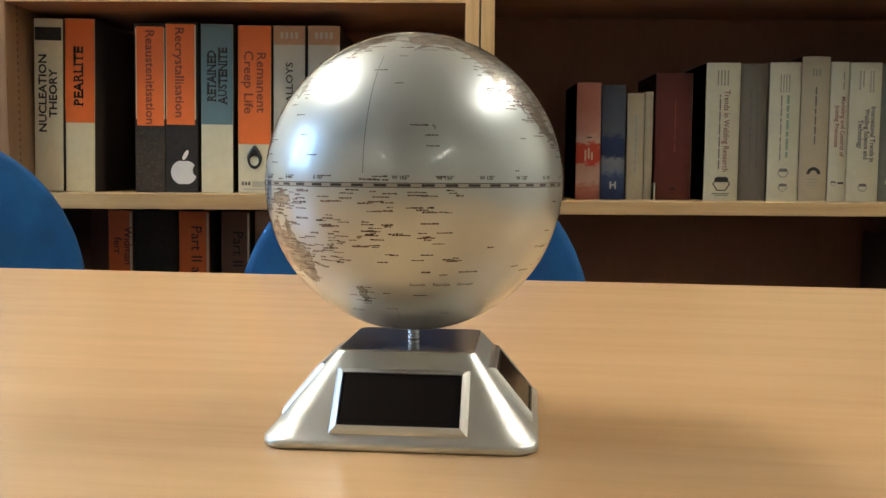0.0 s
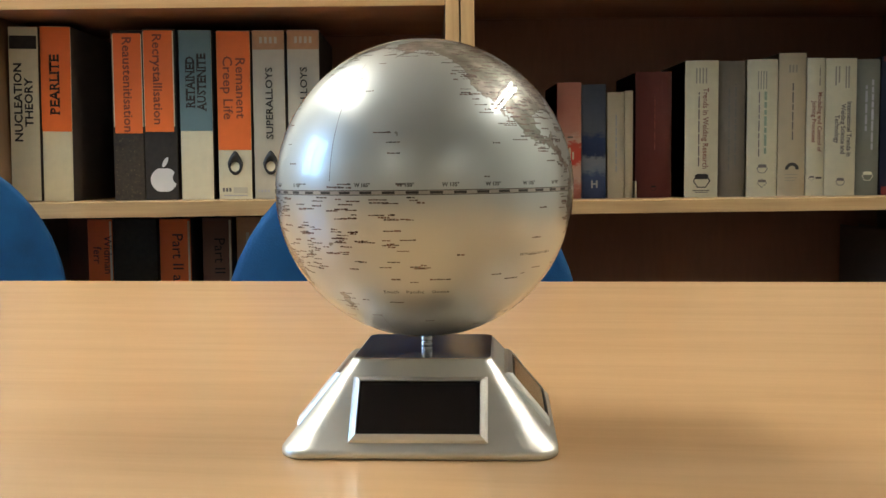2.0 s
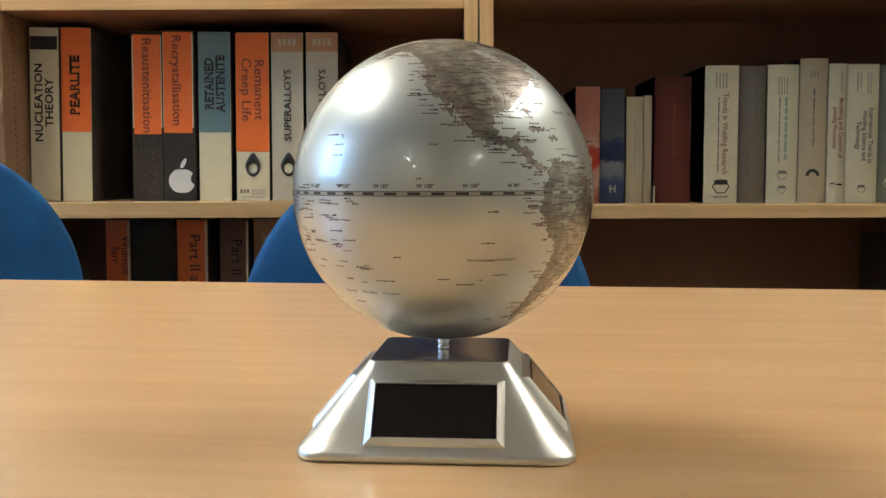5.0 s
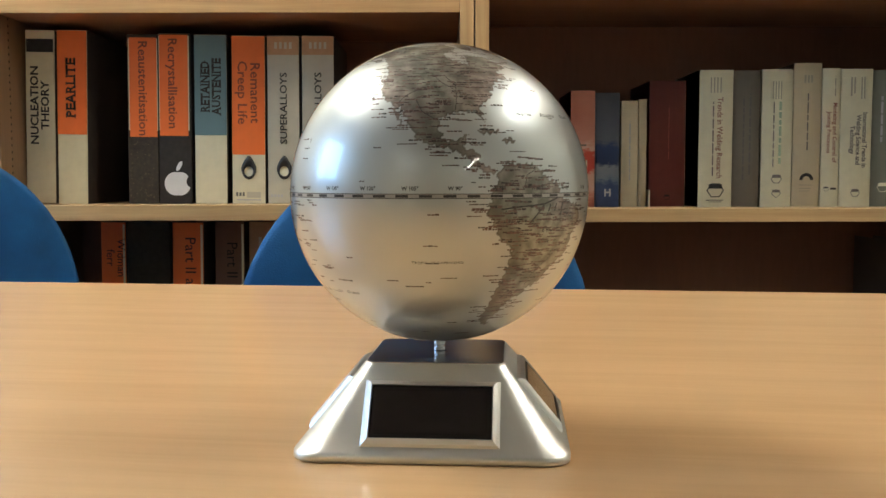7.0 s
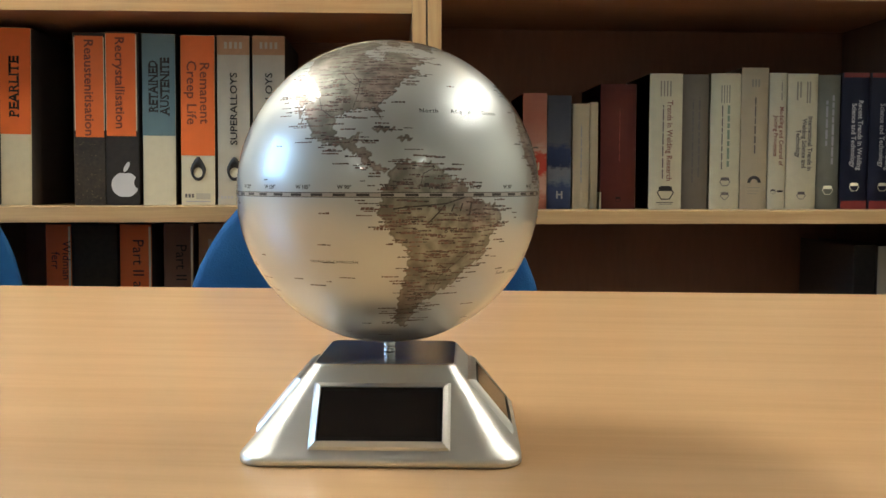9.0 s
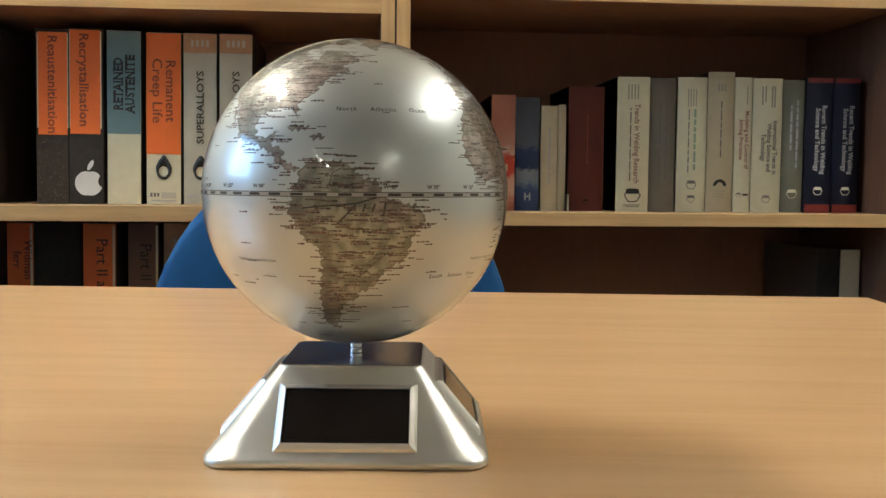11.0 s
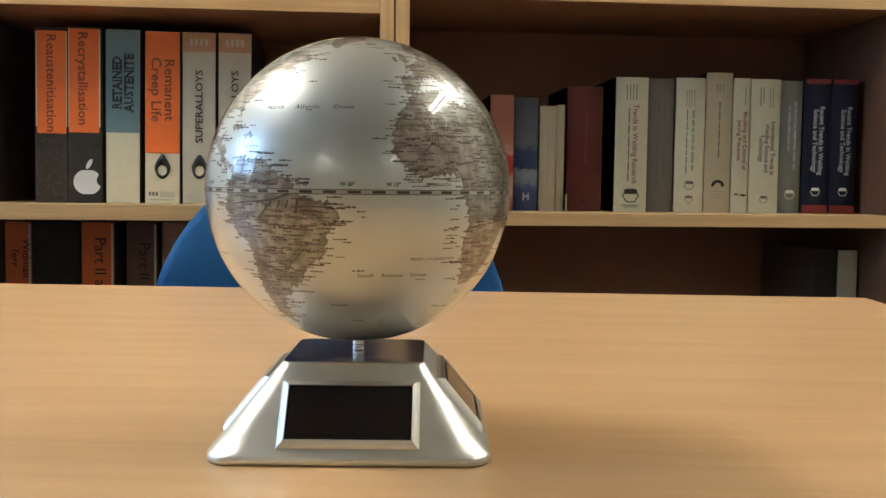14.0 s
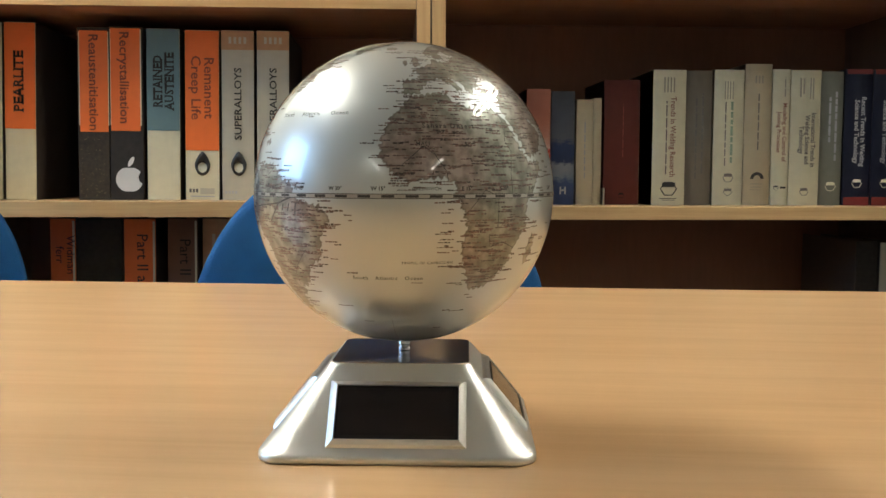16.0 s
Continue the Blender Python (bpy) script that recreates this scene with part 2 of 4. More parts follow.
M_SAGE = plain("book_cover_sage", (0.23, 0.24, 0.20), 0.5, var=0.08)
M_NAVYBK = plain("book_cover_navy", (0.012, 0.017, 0.045), 0.4, var=0.1)
M_MAROON = plain("book_cover_maroon", (0.13, 0.022, 0.016), 0.5, var=0.12)
M_REDBK = plain("ink_dull_red", (0.40, 0.09, 0.06), 0.4, var=0.3)
M_REDBAND = plain("band_dark_red", (0.17, 0.018, 0.018), 0.45)
M_PINKBK = pictorial("book_cover_pale_red", 0.217, ((0.0, (0.42, 0.13, 0.09)), (0.10, (0.55, 0.22, 0.16)), (0.16, (0.66, 0.44, 0.36)), (0.29, (0.62, 0.36, 0.28)),
                                                    (0.315, (0.60, 0.06, 0.035)), (0.47, (0.58, 0.075, 0.04)), (0.50, (0.66, 0.46, 0.38)), (0.58, (0.58, 0.28, 0.21)), (0.80, (0.52, 0.20, 0.14)), (1.0, (0.55, 0.22, 0.16))))
M_BLUEBK = pictorial("book_cover_dusk_blue", 0.213, ((0.0, (0.03, 0.05, 0.14)), (0.20, (0.05, 0.085, 0.20)), (0.25, (0.20, 0.24, 0.30)), (0.35, (0.26, 0.28, 0.31)), (0.39, (0.02, 0.035, 0.105)),
                                                     (0.53, (0.025, 0.05, 0.14)), (0.58, (0.12, 0.13, 0.16)), (0.75, (0.085, 0.10, 0.14)), (1.0, (0.06, 0.07, 0.10))))
M_CREAMBK = plain("book_cover_cream", (0.62, 0.54, 0.38), 0.5, var=0.06)
M_MAROONINK = plain("ink_maroon", (0.19, 0.045, 0.02), 0.5, bump=0)
M_FLECK = plain("fleck_dull_gold", (0.14, 0.11, 0.06), 0.6, var=0.4, bump=0)
M_SPECKLE = plain("file_cover_speckled", (0.028, 0.021, 0.013), 0.6, var=0.9, scale=160, bump=0)
M_INKRED = plain("ink_red", (0.30, 0.13, 0.09), 0.5, bump=0)
M_INKGREEN = plain("ink_green", (0.27, 0.37, 0.26), 0.5, bump=0)
M_INKGREY = plain("ink_grey", (0.14, 0.13, 0.12), 0.5, bump=0)
M_INKBEIGE = plain("ink_beige", (0.40, 0.37, 0.29), 0.5, bump=0)
M_INKPALE = plain("ink_pale", (0.42, 0.42, 0.44), 0.5, bump=0)
M_HOLE = plain("peg_hole_dark", (0.03, 0.02, 0.015), 0.8)
M_WHITE = plain("paint_white", (0.75, 0.75, 0.73), 0.5)
M_TUBE = glow("fluorescent_tube", TUBE_COLOR, TUBE_STRENGTH)


# ---- mesh helpers ----
def mesh_of(name, bm, material, smooth=False):
    me = bpy.data.meshes.new(name)
    bm.normal_update()
    bm.to_mesh(me)
    bm.free()
    for m in material if isinstance(material, (list, tuple)) else [material]:
        me.materials.append(m)
    if smooth:
        me.polygons.foreach_set("use_smooth", [True] * len(me.polygons))
    return me


def part(name, bm, material, parent, label="", at=None, smooth=False):
    ob = new(name, mesh_of(name, bm, material, smooth))
    if parent:
        ob.parent = parent
    if at is not None:
        ob.matrix_basis = at
    return tagged(ob, label)


def box(x0, x1, y0, y1, z0, z1, bevel=0.0, segs=2):
    bm = bmesh.new()
    m = Matrix.Translation(((x0 + x1) / 2, (y0 + y1) / 2, (z0 + z1) / 2)) @ Matrix.Diagonal((x1 - x0, y1 - y0, z1 - z0, 1))
    bmesh.ops.create_cube(bm, size=1, matrix=m)
    if bevel:
        bmesh.ops.bevel(bm, geom=bm.edges[:], offset=bevel, segments=segs, profile=0.5, affect="EDGES")
    return bm


def tube(r0, r1, z0, z1, n=24, bevel=0.0):
    bm = bmesh.new()
    bmesh.ops.create_cone(bm, cap_ends=True, segments=n, radius1=r0, radius2=r1, depth=z1 - z0, matrix=Matrix.Translation((0, 0, (z0 + z1) / 2)))
    if bevel:
        caps = [e for e in bm.edges if any(len(f.verts) > 4 for f in e.link_faces)]
        bmesh.ops.bevel(bm, geom=caps, offset=bevel, segments=2, profile=0.5, affect="EDGES")
    return bm


def holder(name, m, label, category, group="", kind=""):
    e = new(name)
    e.empty_display_size = 0.05
    e.matrix_basis = m
    return tagged(e, label, category, group, kind)


def outline(points, depth, bevel=0.0):
    """A flat shape in the xz plane, facing -y, with a thickness."""
    bm = bmesh.new()
    f = bm.faces.new([bm.verts.new((x, 0, z)) for x, z in points])
    bm.normal_update()
    if f.normal.y > 0:
        f.normal_flip()
    ext = bmesh.ops.extrude_face_region(bm, geom=[f])
    bmesh.ops.translate(bm, verts=[v for v in ext["geom"] if isinstance(v, bmesh.types.BMVert)], vec=(0, -depth, 0))
    bmesh.ops.recalc_face_normals(bm, faces=bm.faces)
    if bevel:
        bmesh.ops.bevel(bm, geom=[e for e in bm.edges], offset=bevel, segments=2, profile=0.5, affect="EDGES")
    return bm


def text_mesh(words, size, spacing=1.0, bold=0.0, thick=0.0002):
    cu = bpy.data.curves.new("lettering", "FONT")
    cu.body, cu.size, cu.align_x, cu.align_y = words, size, "CENTER", "CENTER"
    cu.extrude, cu.offset, cu.space_character, cu.space_line, cu.resolution_u = thick, bold, spacing, 0.95, 2
    ob = bpy.data.objects.new("lettering", cu)
    scene.collection.objects.link(ob)
    me = bpy.data.meshes.new_from_object(ob.evaluated_get(bpy.context.evaluated_depsgraph_get()))
    bpy.data.objects.remove(ob)
    bpy.data.curves.remove(cu)
    return me


def lettering(words, size, parent, x, y, z, turn, material, wide=1.0, tall=1.0, spacing=1.0, bold=0.0, serif=False):
    """Words on a front that faces -y; turn 90 reads upwards, -90 downwards."""
    me = text_mesh(words, size, spacing, bold)
    if serif:
        serifs(me, size)
    me.transform(Matrix.Diagonal((wide, tall, 1, 1)))
    me.materials.clear()
    me.materials.append(material)
    ob = new("lettering", me)
    ob.parent = parent
    ob.matrix_basis = Matrix.Translation((x, y, z)) @ pose(0, 0, 0, 90, 0, 0) @ pose(0, 0, 0, 0, 0, turn)
    return ob


def serifs(me, size):
    """Adds slab serifs to the stem ends of upright capitals in a flat text mesh."""
    bm = bmesh.new()
    bm.from_mesh(me)
    top = max(v.co.z for v in bm.verts)
    ends = []
    for e in bm.edges:
        a, b = sorted((v.co for v in e.verts), key=lambda c: c.x)
        if abs(a.y - b.y) < size * 0.002 and abs(a.z - top) < 1e-6 and abs(b.z - top) < 1e-6 and size * 0.05 < b.x - a.x < size * 0.75:
            up = sum(f.calc_center_median().y for f in e.link_faces) / max(len(e.link_faces), 1)
            ends.append((a.x, b.x, a.y, 1 if up > a.y else -1))
    for x0, x1, y, way in ends:
        k, th = size * 0.07, size * 0.05
        bmesh.ops.create_cube(bm, size=1, matrix=Matrix.Translation(((x0 + x1) / 2, y + way * th / 2, 0)) @ Matrix.Diagonal((x1 - x0 + 2 * k, th, 2 * top, 1)))
    bm.to_mesh(me)
    bm.free()


def bars(rows, parent, y, material, name="spine_print"):
    """Illegible print: rows of (x0, x1, z0, z1) thin raised strips."""
    bm = bmesh.new()
    for x0, x1, z0, z1 in rows:
        bmesh.ops.create_cube(bm, size=1, matrix=Matrix.Translation(((x0 + x1) / 2, y, (z0 + z1) / 2)) @ Matrix.Diagonal((x1 - x0, 0.0004, z1 - z0, 1)))
    return tagged(part(name, bm, material, parent), kind="stuff")


# ---- room ----
X0, X1, Y0, Y1 = -2.7, 2.9, -5.2, 1.62


def room():
    part_ = lambda n, bm, m, label, cat: tagged(part(n, bm, m, None), label, cat, kind="structure")
    part_("floor", box(X0 - 0.2, X1 + 0.2, Y0 - 0.2, Y1 + 0.2, -0.1, 0), M_FLOOR, "dark grey-brown carpet floor of the meeting room", "floor")
    part_("ceiling", box(X0 - 0.2, X1 + 0.2, Y0 - 0.2, Y1 + 0.2, CEIL, CEIL + 0.1), M_CEIL, "white ceiling with fluorescent luminaires", "ceiling")
    part_("wall_north", box(X0 - 0.2, X1 + 0.2, Y1, Y1 + 0.2, 0, CEIL), M_WALL, "cream painted wall behind the bookcases", "wall")
    part_("wall_south", box(X0 - 0.2, X1 + 0.2, Y0 - 0.2, Y0, 0, CEIL), M_WALL, "cream painted wall at the far end of the room", "wall")
    part_("wall_east", box(X1, X1 + 0.2, Y0, Y1, 0, CEIL), M_WALL, "cream painted side wall without openings", "wall")
    # the west wall has a window opening
    wy0, wy1, wz0, wz1 = -0.42, 0.78, 1.20, 2.30
    bm = bmesh.new()
    for a in ((Y0, wy0, 0, CEIL), (wy1, Y1, 0, CEIL), (wy0, wy1, 0, wz0), (wy0, wy1, wz1, CEIL)):
        b2 = box(X0 - 0.2, X0, *a)
        me = bpy.data.meshes.new("t")
        b2.to_mesh(me)
        b2.free()
        bm.from_mesh(me)
        bpy.data.meshes.remove(me)
    part_("wall_west", bm, M_WALL, "cream painted wall with a daylight window", "wall")
    w = holder("window_1", pose(X0 - 0.06, 0, 0), "white framed window that lets in bluish daylight", "window", kind="structure")
    ym = (wy0 + wy1) / 2
    for a in ((wy0, wy0 + 0.06, wz0, wz1), (wy1 - 0.06, wy1, wz0, wz1), (ym - 0.035, ym + 0.035, wz0 + 0.06, wz1 - 0.06),
              (wy0 + 0.06, wy1 - 0.06, wz0, wz0 + 0.06), (wy0 + 0.06, wy1 - 0.06, wz1 - 0.06, wz1)):
        part("window_frame", box(-0.03, 0.03, a[0], a[1], a[2], a[3], 0.004), M_WHITE, w)
    part("window_sill", box(0.03, 0.20, wy0 - 0.03, wy1 + 0.03, wz0 - 0.035, wz0 - 0.005, 0.004), M_WHITE, w)
    la = bpy.data.lights.new("window_daylight", "AREA")
    la.shape, la.size, la.size_y, la.energy, la.color = "RECTANGLE", wy1 - wy0 - 0.1, wz1 - wz0 - 0.1, WINDOW_POWER, (0.34, 0.61, 1.0)
    lo = new("window_daylight", la)
    lo.matrix_basis = look((X0 - 0.12, ym, (wz0 + wz1) / 2), (1.5, ym, 0.9))


def luminaire(half=0.95, thick=0.019, apart=0.07):
    e = holder("ceiling_light", pose(0, 0, 0), "white ceiling luminaire with two lit fluorescent tubes", "ceiling light", "ceiling lights")
    part("reflector", box(-apart - 0.06, apart + 0.06, -half, half, thick - 0.011, 0.05, 0.004), M_WHITE, e, "white enamelled reflector tray")
    for x in (-apart, apart):
        bm = tube(thick, thick, 0.05 - half, half - 0.05, 14)
        part("tube", bm, M_TUBE, e, "lit fluorescent tube", pose(x, 0, -0.015, 90, 0, 0), True)
        for y in (0.036 - half, half - 0.036):
            part("lamp_holder", box(x - 0.018, x + 0.018, y - 0.014, y + 0.014, -0.035, thick - 0.012, 0.002), M_WHITE, e)
    return e


def lights():
    # a strong pair over the near end of the table, a weaker one beyond it, slim ones far behind
    for (x, y), half, thick, apart, label in (((-1.25, 0.80), 0.70, 0.029, 0.07, "white ceiling luminaire with two bright fluorescent tubes"),
                                              ((1.45, 0.56), 0.88, 0.016, 0.07, "white ceiling luminaire with two lit fluorescent tubes"),
                                              ((-1.7, -3.9), 1.0, 0.004, 0.045, "slim ceiling luminaire with two thin lit tubes"),
                                              ((1.7, -3.9), 1.0, 0.004, 0.045, "slim ceiling luminaire with two thin lit tubes")):
        e = luminaire(half, thick, apart)
        tagged(e, label)
        e.matrix_basis = pose(x, y, CEIL - 0.05)


# ---- table and chairs ----
TABLE_YAW = -7.7


def table():
    t = holder("meeting_table", pose(0.005, 0.6535, 0, 0, 0, TABLE_YAW), "beech laminate meeting table with a straight edge", "table")
    # far edge is local y = 0, right edge local x = 0.588
    part("tabletop", box(-1.45, 0.588, -1.25, 0.0, TABLE_Z - 0.026, TABLE_Z, 0.0025), M_TABLE, t, "light beech laminate tabletop with a satin gloss")
    for x in (-1.3, 0.45):
        for y in (-1.12, -0.13):
            part("leg", tube(0.025, 0.025, 0.0, TABLE_Z - 0.026, 20), M_SILVER, t, at=pose(x, y, 0), smooth=False)


def chair():
    e = holder("chair", pose(0, 0, 0), "blue upholstered chair with a rounded back behind the table", "chair", "chairs behind the table")
    # backrest: a round pad, dished, front towards -y
    bm = bmesh.new()
    A, B, n, rings = 0.2515, 0.268, 56, 9
    for side, y0 in ((1, 0.0), (-1, 0.045)):
        prev = None
        for k in range(rings + 1):
            q = k / rings
            rr = math.sin(q * math.pi / 2)
            puff = 0.022 * math.cos(q * math.pi / 2) ** 0.7
            ring = []
            for i in range(n):
                a = 2 * math.pi * i / n
                ca, sa = math.cos(a), math.sin(a)
                x, z = A * rr * math.copysign(abs(ca), ca), B * rr * math.copysign(abs(sa), sa)
                dish = 0.35 * x * x
                ring.append(bm.verts.new((x, y0 - side * puff - dish + (0.0225 - y0) * (1 if k == rings else 0), z)))
            if prev:
                for i in range(n):
                    f = (prev[i], prev[(i + 1) % n], ring[(i + 1) % n], ring[i])
                    bm.faces.new(f if side > 0 else f[::-1])
            prev = ring
    bmesh.ops.remove_doubles(bm, verts=bm.verts, dist=0.0004)
    bmesh.ops.recalc_face_normals(bm, faces=bm.faces)
    part("backrest", bm, M_BLUE, e, "rounded blue fabric backrest", pose(0, 0, 0.66), True)
    part("seat", box(-0.23, 0.23, -0.46, -0.02, 0.41, 0.47, 0.025, 3), M_BLUE, e, "blue fabric seat pad", smooth=True)
    part("back_bar", box(-0.03, 0.03, 0.055, 0.07, 0.40, 0.62, 0.004), M_BLACKPL, e)
    for x in (-0.2, 0.2):
        for y in (-0.42, 0.02):
            part("leg", tube(0.012, 0.012, 0.0, 0.415, 14), M_BLACKPL, e, at=pose(x, y, 0))
    return e


def chairs():
    a = chair()
    a.matrix_basis = pose(-0.037, 0.85, 0, 0, 0, 0)
    b = copy_thing(a, pose(-0.776, 0.955, 0.0, 0, 0, 60))
    b.scale = (1.035, 1.035, 1.017)
    tagged(b, "blue upholstered chair turned aside behind the table")


# ---- bookcases ----
DEPTH = 0.385


def bookcase(x0, x1, shelves, label, thick=0.026, left=None, right=None):
    """Open bookcase; shelves: (underside, top) heights; left, right: shade-coloured boards, front edge included."""
    c = holder("bookcase", pose(0, CASE_Y, 0), label, "bookcase", "bookcases along the wall")
    side = thick - 0.002
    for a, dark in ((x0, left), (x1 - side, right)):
        # the board's colour holds the shade of the recess
        u = part("upright", box(a, a + side, 0.004, DEPTH, 0, 2.0), dark or M_UPSHADE, c, "board with shade in its dark brown colour" if dark else "board with shade in its reddish brown colour, pale front edge")
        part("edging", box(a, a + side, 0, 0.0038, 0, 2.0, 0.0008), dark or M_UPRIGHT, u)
        # peg holes on the inner face
        inner = a + side if a == x0 else a
        bm = bmesh.new()
        for y in (0.045,):
            for k in range(112):
                bmesh.ops.create_circle(bm, cap_ends=True, segments=8, radius=0.0026,
                                        matrix=Matrix.Translation((inner + (0.0004 if a == x0 else -0.0004), y, 0.5 + 0.0125 * k)) @ pose(0, 0, 0, 0, 90, 0))
        if dark is M_UPSHADEDEEP:
            bm.free()
        else:
            tagged(part("peg_hole", bm, M_HOLE, u), kind="stuff")
    part("back_panel", box(x0 + side, x1 - side, DEPTH - 0.012, DEPTH - 0.004, 0.05, 1.98), M_BACK, c, "dark brown back panel")
    for z0, z1 in shelves:
        # one veneer: the body carries painted shade, a thin top slab stays pale
        sh = part("shelf", box(x0 + side + 0.0005, x1 - side - 0.0005, 0.006, DEPTH - 0.014, z0, z1 - 0.0022), M_SHELFSHADE, c, "board with shade in its reddish brown colour, pale front edge")
        part("top_face", box(x0 + side + 0.0005, x1 - side - 0.0005, 0.006, DEPTH - 0.014, z1 - 0.0020, z1), M_SHELF, sh)
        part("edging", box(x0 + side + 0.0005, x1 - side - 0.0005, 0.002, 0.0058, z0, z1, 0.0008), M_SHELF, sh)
    part("top_panel", box(x0, x1, 0, DEPTH, 2.0, 2.026, 0.002), M_SHELF, c)
    part("plinth", box(x0 + side + 0.0005, x1 - side - 0.0005, 0.02, 0.04, 0, 0.05), M_SHELF, c)


# ---- files and books ----
def lever_file(x0, x1, z0, h, spine, label, front=0.0, lean=0.0):
    """Lever arch file: spine board, two cover boards and the papers between."""
    w = x1 - x0
    f = holder("lever_arch_file", pose((x0 + x1) / 2 * DEEPER, SHELF_Y + front, z0, 0, lean, 0) @ Matrix.Scale(DEEPER, 4), label, "file", "files on the shelves")
    s = part("spine", box(-w / 2, w / 2, 0.0, 0.003, 0, h, 0.001), spine, f)
    for a in (-w / 2, w / 2 - 0.0025):
        part("cover", box(a, a + 0.0025, 0.0035, 0.250 - abs(front) * 0.9, 0, h, 0.0006), M_COVER, f, "black cover board")
    part("papers", box(-w / 2 + 0.004, w / 2 - 0.006, 0.02, 0.230 - abs(front) * 0.9, 0.004, h - 0.02), M_PAGES, f, "stack of filed papers")
    return f, w, h


def patch(f, x0, x1, z0, z1, m, name="spine_label", y=0.0, label=""):
    return part(name, box(x0, x1, y - 0.0008, y - 0.0001, z0, z1), m, f, label)


def finger_ring(f, x, z):
    """Black oval pull with a hole, on the spine."""
    bm = bmesh.new()
    n = 40
    loops = []
    for (rx, rz, dz, y) in ((0.0085, 0.0095, -0.007, -0.0004), (0.0085, 0.0095, -0.007, -0.0034), (0.0130, 0.021, 0.0, -0.0028), (0.0142, 0.0222, 0.0, -0.0004)):
        lp = []
        for i in range(n):
            a = 2 * math.pi * i / n
            k = 1.0 - 0.45 * max(0.0, math.sin(a)) if rx > 0.01 else 1.0
            lp.append(bm.verts.new((rx * k * math.cos(a), y, dz + rz * math.sin(a))))
        loops.append(lp)
    for p, q in zip(loops, loops[1:]):
        for i in range(n):
            bm.faces.new((p[i], p[(i + 1) % n], q[(i + 1) % n], q[i]))
    bmesh.ops.recalc_face_normals(bm, faces=bm.faces)
    part("finger_ring", bm, M_BLACKPL, f, "black plastic finger pull", pose(x, 0, z), True)
    bm2 = bmesh.new()
    bmesh.ops.create_circle(bm2, cap_ends=True, segments=24, radius=0.0088, matrix=Matrix.Translation((x, -0.0003, z - 0.007)) @ pose(0, 0, 0, 90, 0, 0))
    part("finger_hole", bm2, M_WHITEBK, f)


def left_files():
    Z = SHELF_Z
    L = 1.2
    f, w, h = lever_file(-0.770, -0.7165, Z + 0.002, 0.318, M_CREAM, "cream lever arch file marked nucleation theory", lean=L)
    patch(f, -w / 2 + 0.002, w / 2 - 0.002, h - 0.040, h - 0.016, M_BLACKFILE, "dark_strip")
    lettering("NUCLEATION\nTHEORY", 0.0205, f, 0.0, -0.0012, h * 0.568, 90, M_INK, wide=1.12, bold=0.0005)
    f, w, h = lever_file(-0.7115, -0.657, Z, 0.320, M_CREAM, "cream and orange lever arch file marked pearlite", lean=L)
    patch(f, -w / 2, w / 2, 0.129, h - 0.001, M_ORANGE)
    lettering("PEARLITE", 0.0205, f, -0.002, -0.0012, h * 0.668, 90, M_INK, wide=1.20, tall=1.15, bold=0.0003, spacing=1.08, serif=True)
    # two black files with pasted orange labels
    f, w, h = lever_file(-0.580, -0.5235, Z, 0.312, M_BLACKFILE, "black lever arch file with an orange paper label", lean=0.6)
    patch(f, -w / 2 + 0.004, w / 2 - 0.002, 0.124, h - 0.006, M_ORANGE)
    patch(f, -w / 2 + 0.001, w / 2 - 0.001, 0.001, 0.122, M_SPECKLE, "speckled_cover")
    rnd = random.Random(9)
    flecks = []
    for _ in range(46):
        x, z = rnd.uniform(-w / 2 + 0.003, w / 2 - 0.005), rnd.uniform(0.006, 0.115)
        flecks.append((x, x + rnd.uniform(0.0006, 0.0022), z, z + rnd.uniform(0.0006, 0.0022)))
    bars(flecks, f, -0.0010, M_FLECK, "gold_fleck")
    patch(f, -w / 2 + 0.002, w / 2 - 0.0005, 0.136, h - 0.008, M_CREAM, "paper_slip", 0.0004)
    lettering("Reaustenitisation", 0.0235, f, 0.000, -0.0012, 0.213, -90, M_MAROONINK, wide=1.08, bold=0.0003)
    f, w, h = lever_file(-0.5225, -0.463, Z, 0.314, M_BLACKFILE, "black lever arch file with orange label and silver emblem", lean=0.6)
    patch(f, -w / 2 + 0.002, w / 2 - 0.005, 0.126, h - 0.003, M_ORANGE)
    patch(f, -w / 2 + 0.001, w / 2 - 0.0028, 0.136, h - 0.005, M_CREAM, "paper_slip", 0.0004)
    lettering("Recrystallisation", 0.0235, f, -0.004, -0.0012, 0.222, -90, M_MAROONINK, wide=1.08, bold=0.0003)
    pts = []
    for i in range(40):
        a = 2 * math.pi * i / 40
        r = 0.0245 * (1 - 0.10 * math.exp(-((a - math.pi / 2) / 0.3) ** 2) - 0.07 * math.exp(-((a - 1.5 * math.pi) / 0.25) ** 2))
        x, z = r * math.cos(a), 0.95 * r * math.sin(a)
        away = math.hypot(x - 0.0285, z - 0.004)
        if away < 0.0125:
            x = 0.0285 - math.sqrt(max(0.0125 ** 2 - (z - 0.004) ** 2, 0.0))
        pts.append((x, z))
    part("emblem", outline(pts, 0.0006), M_LOGO, f, "plain silver emblem", pose(0.004, -0.0002, 0.0375))
    pts = [(0.005 * math.cos(a) + 0.003 * math.sin(a), 0.009 * math.sin(a) + 0.002 * math.cos(a)) for a in [2 * math.pi * i / 16 for i in range(16)]]
    part("emblem_leaf", outline(pts, 0.0006), M_LOGO, f, "", pose(0.007, -0.0002, 0.070))
    f, w, h = lever_file(-0.456, -0.397, Z, 0.311, M_CREAM, "cream lever arch file with a blue-grey label", lean=0.6)
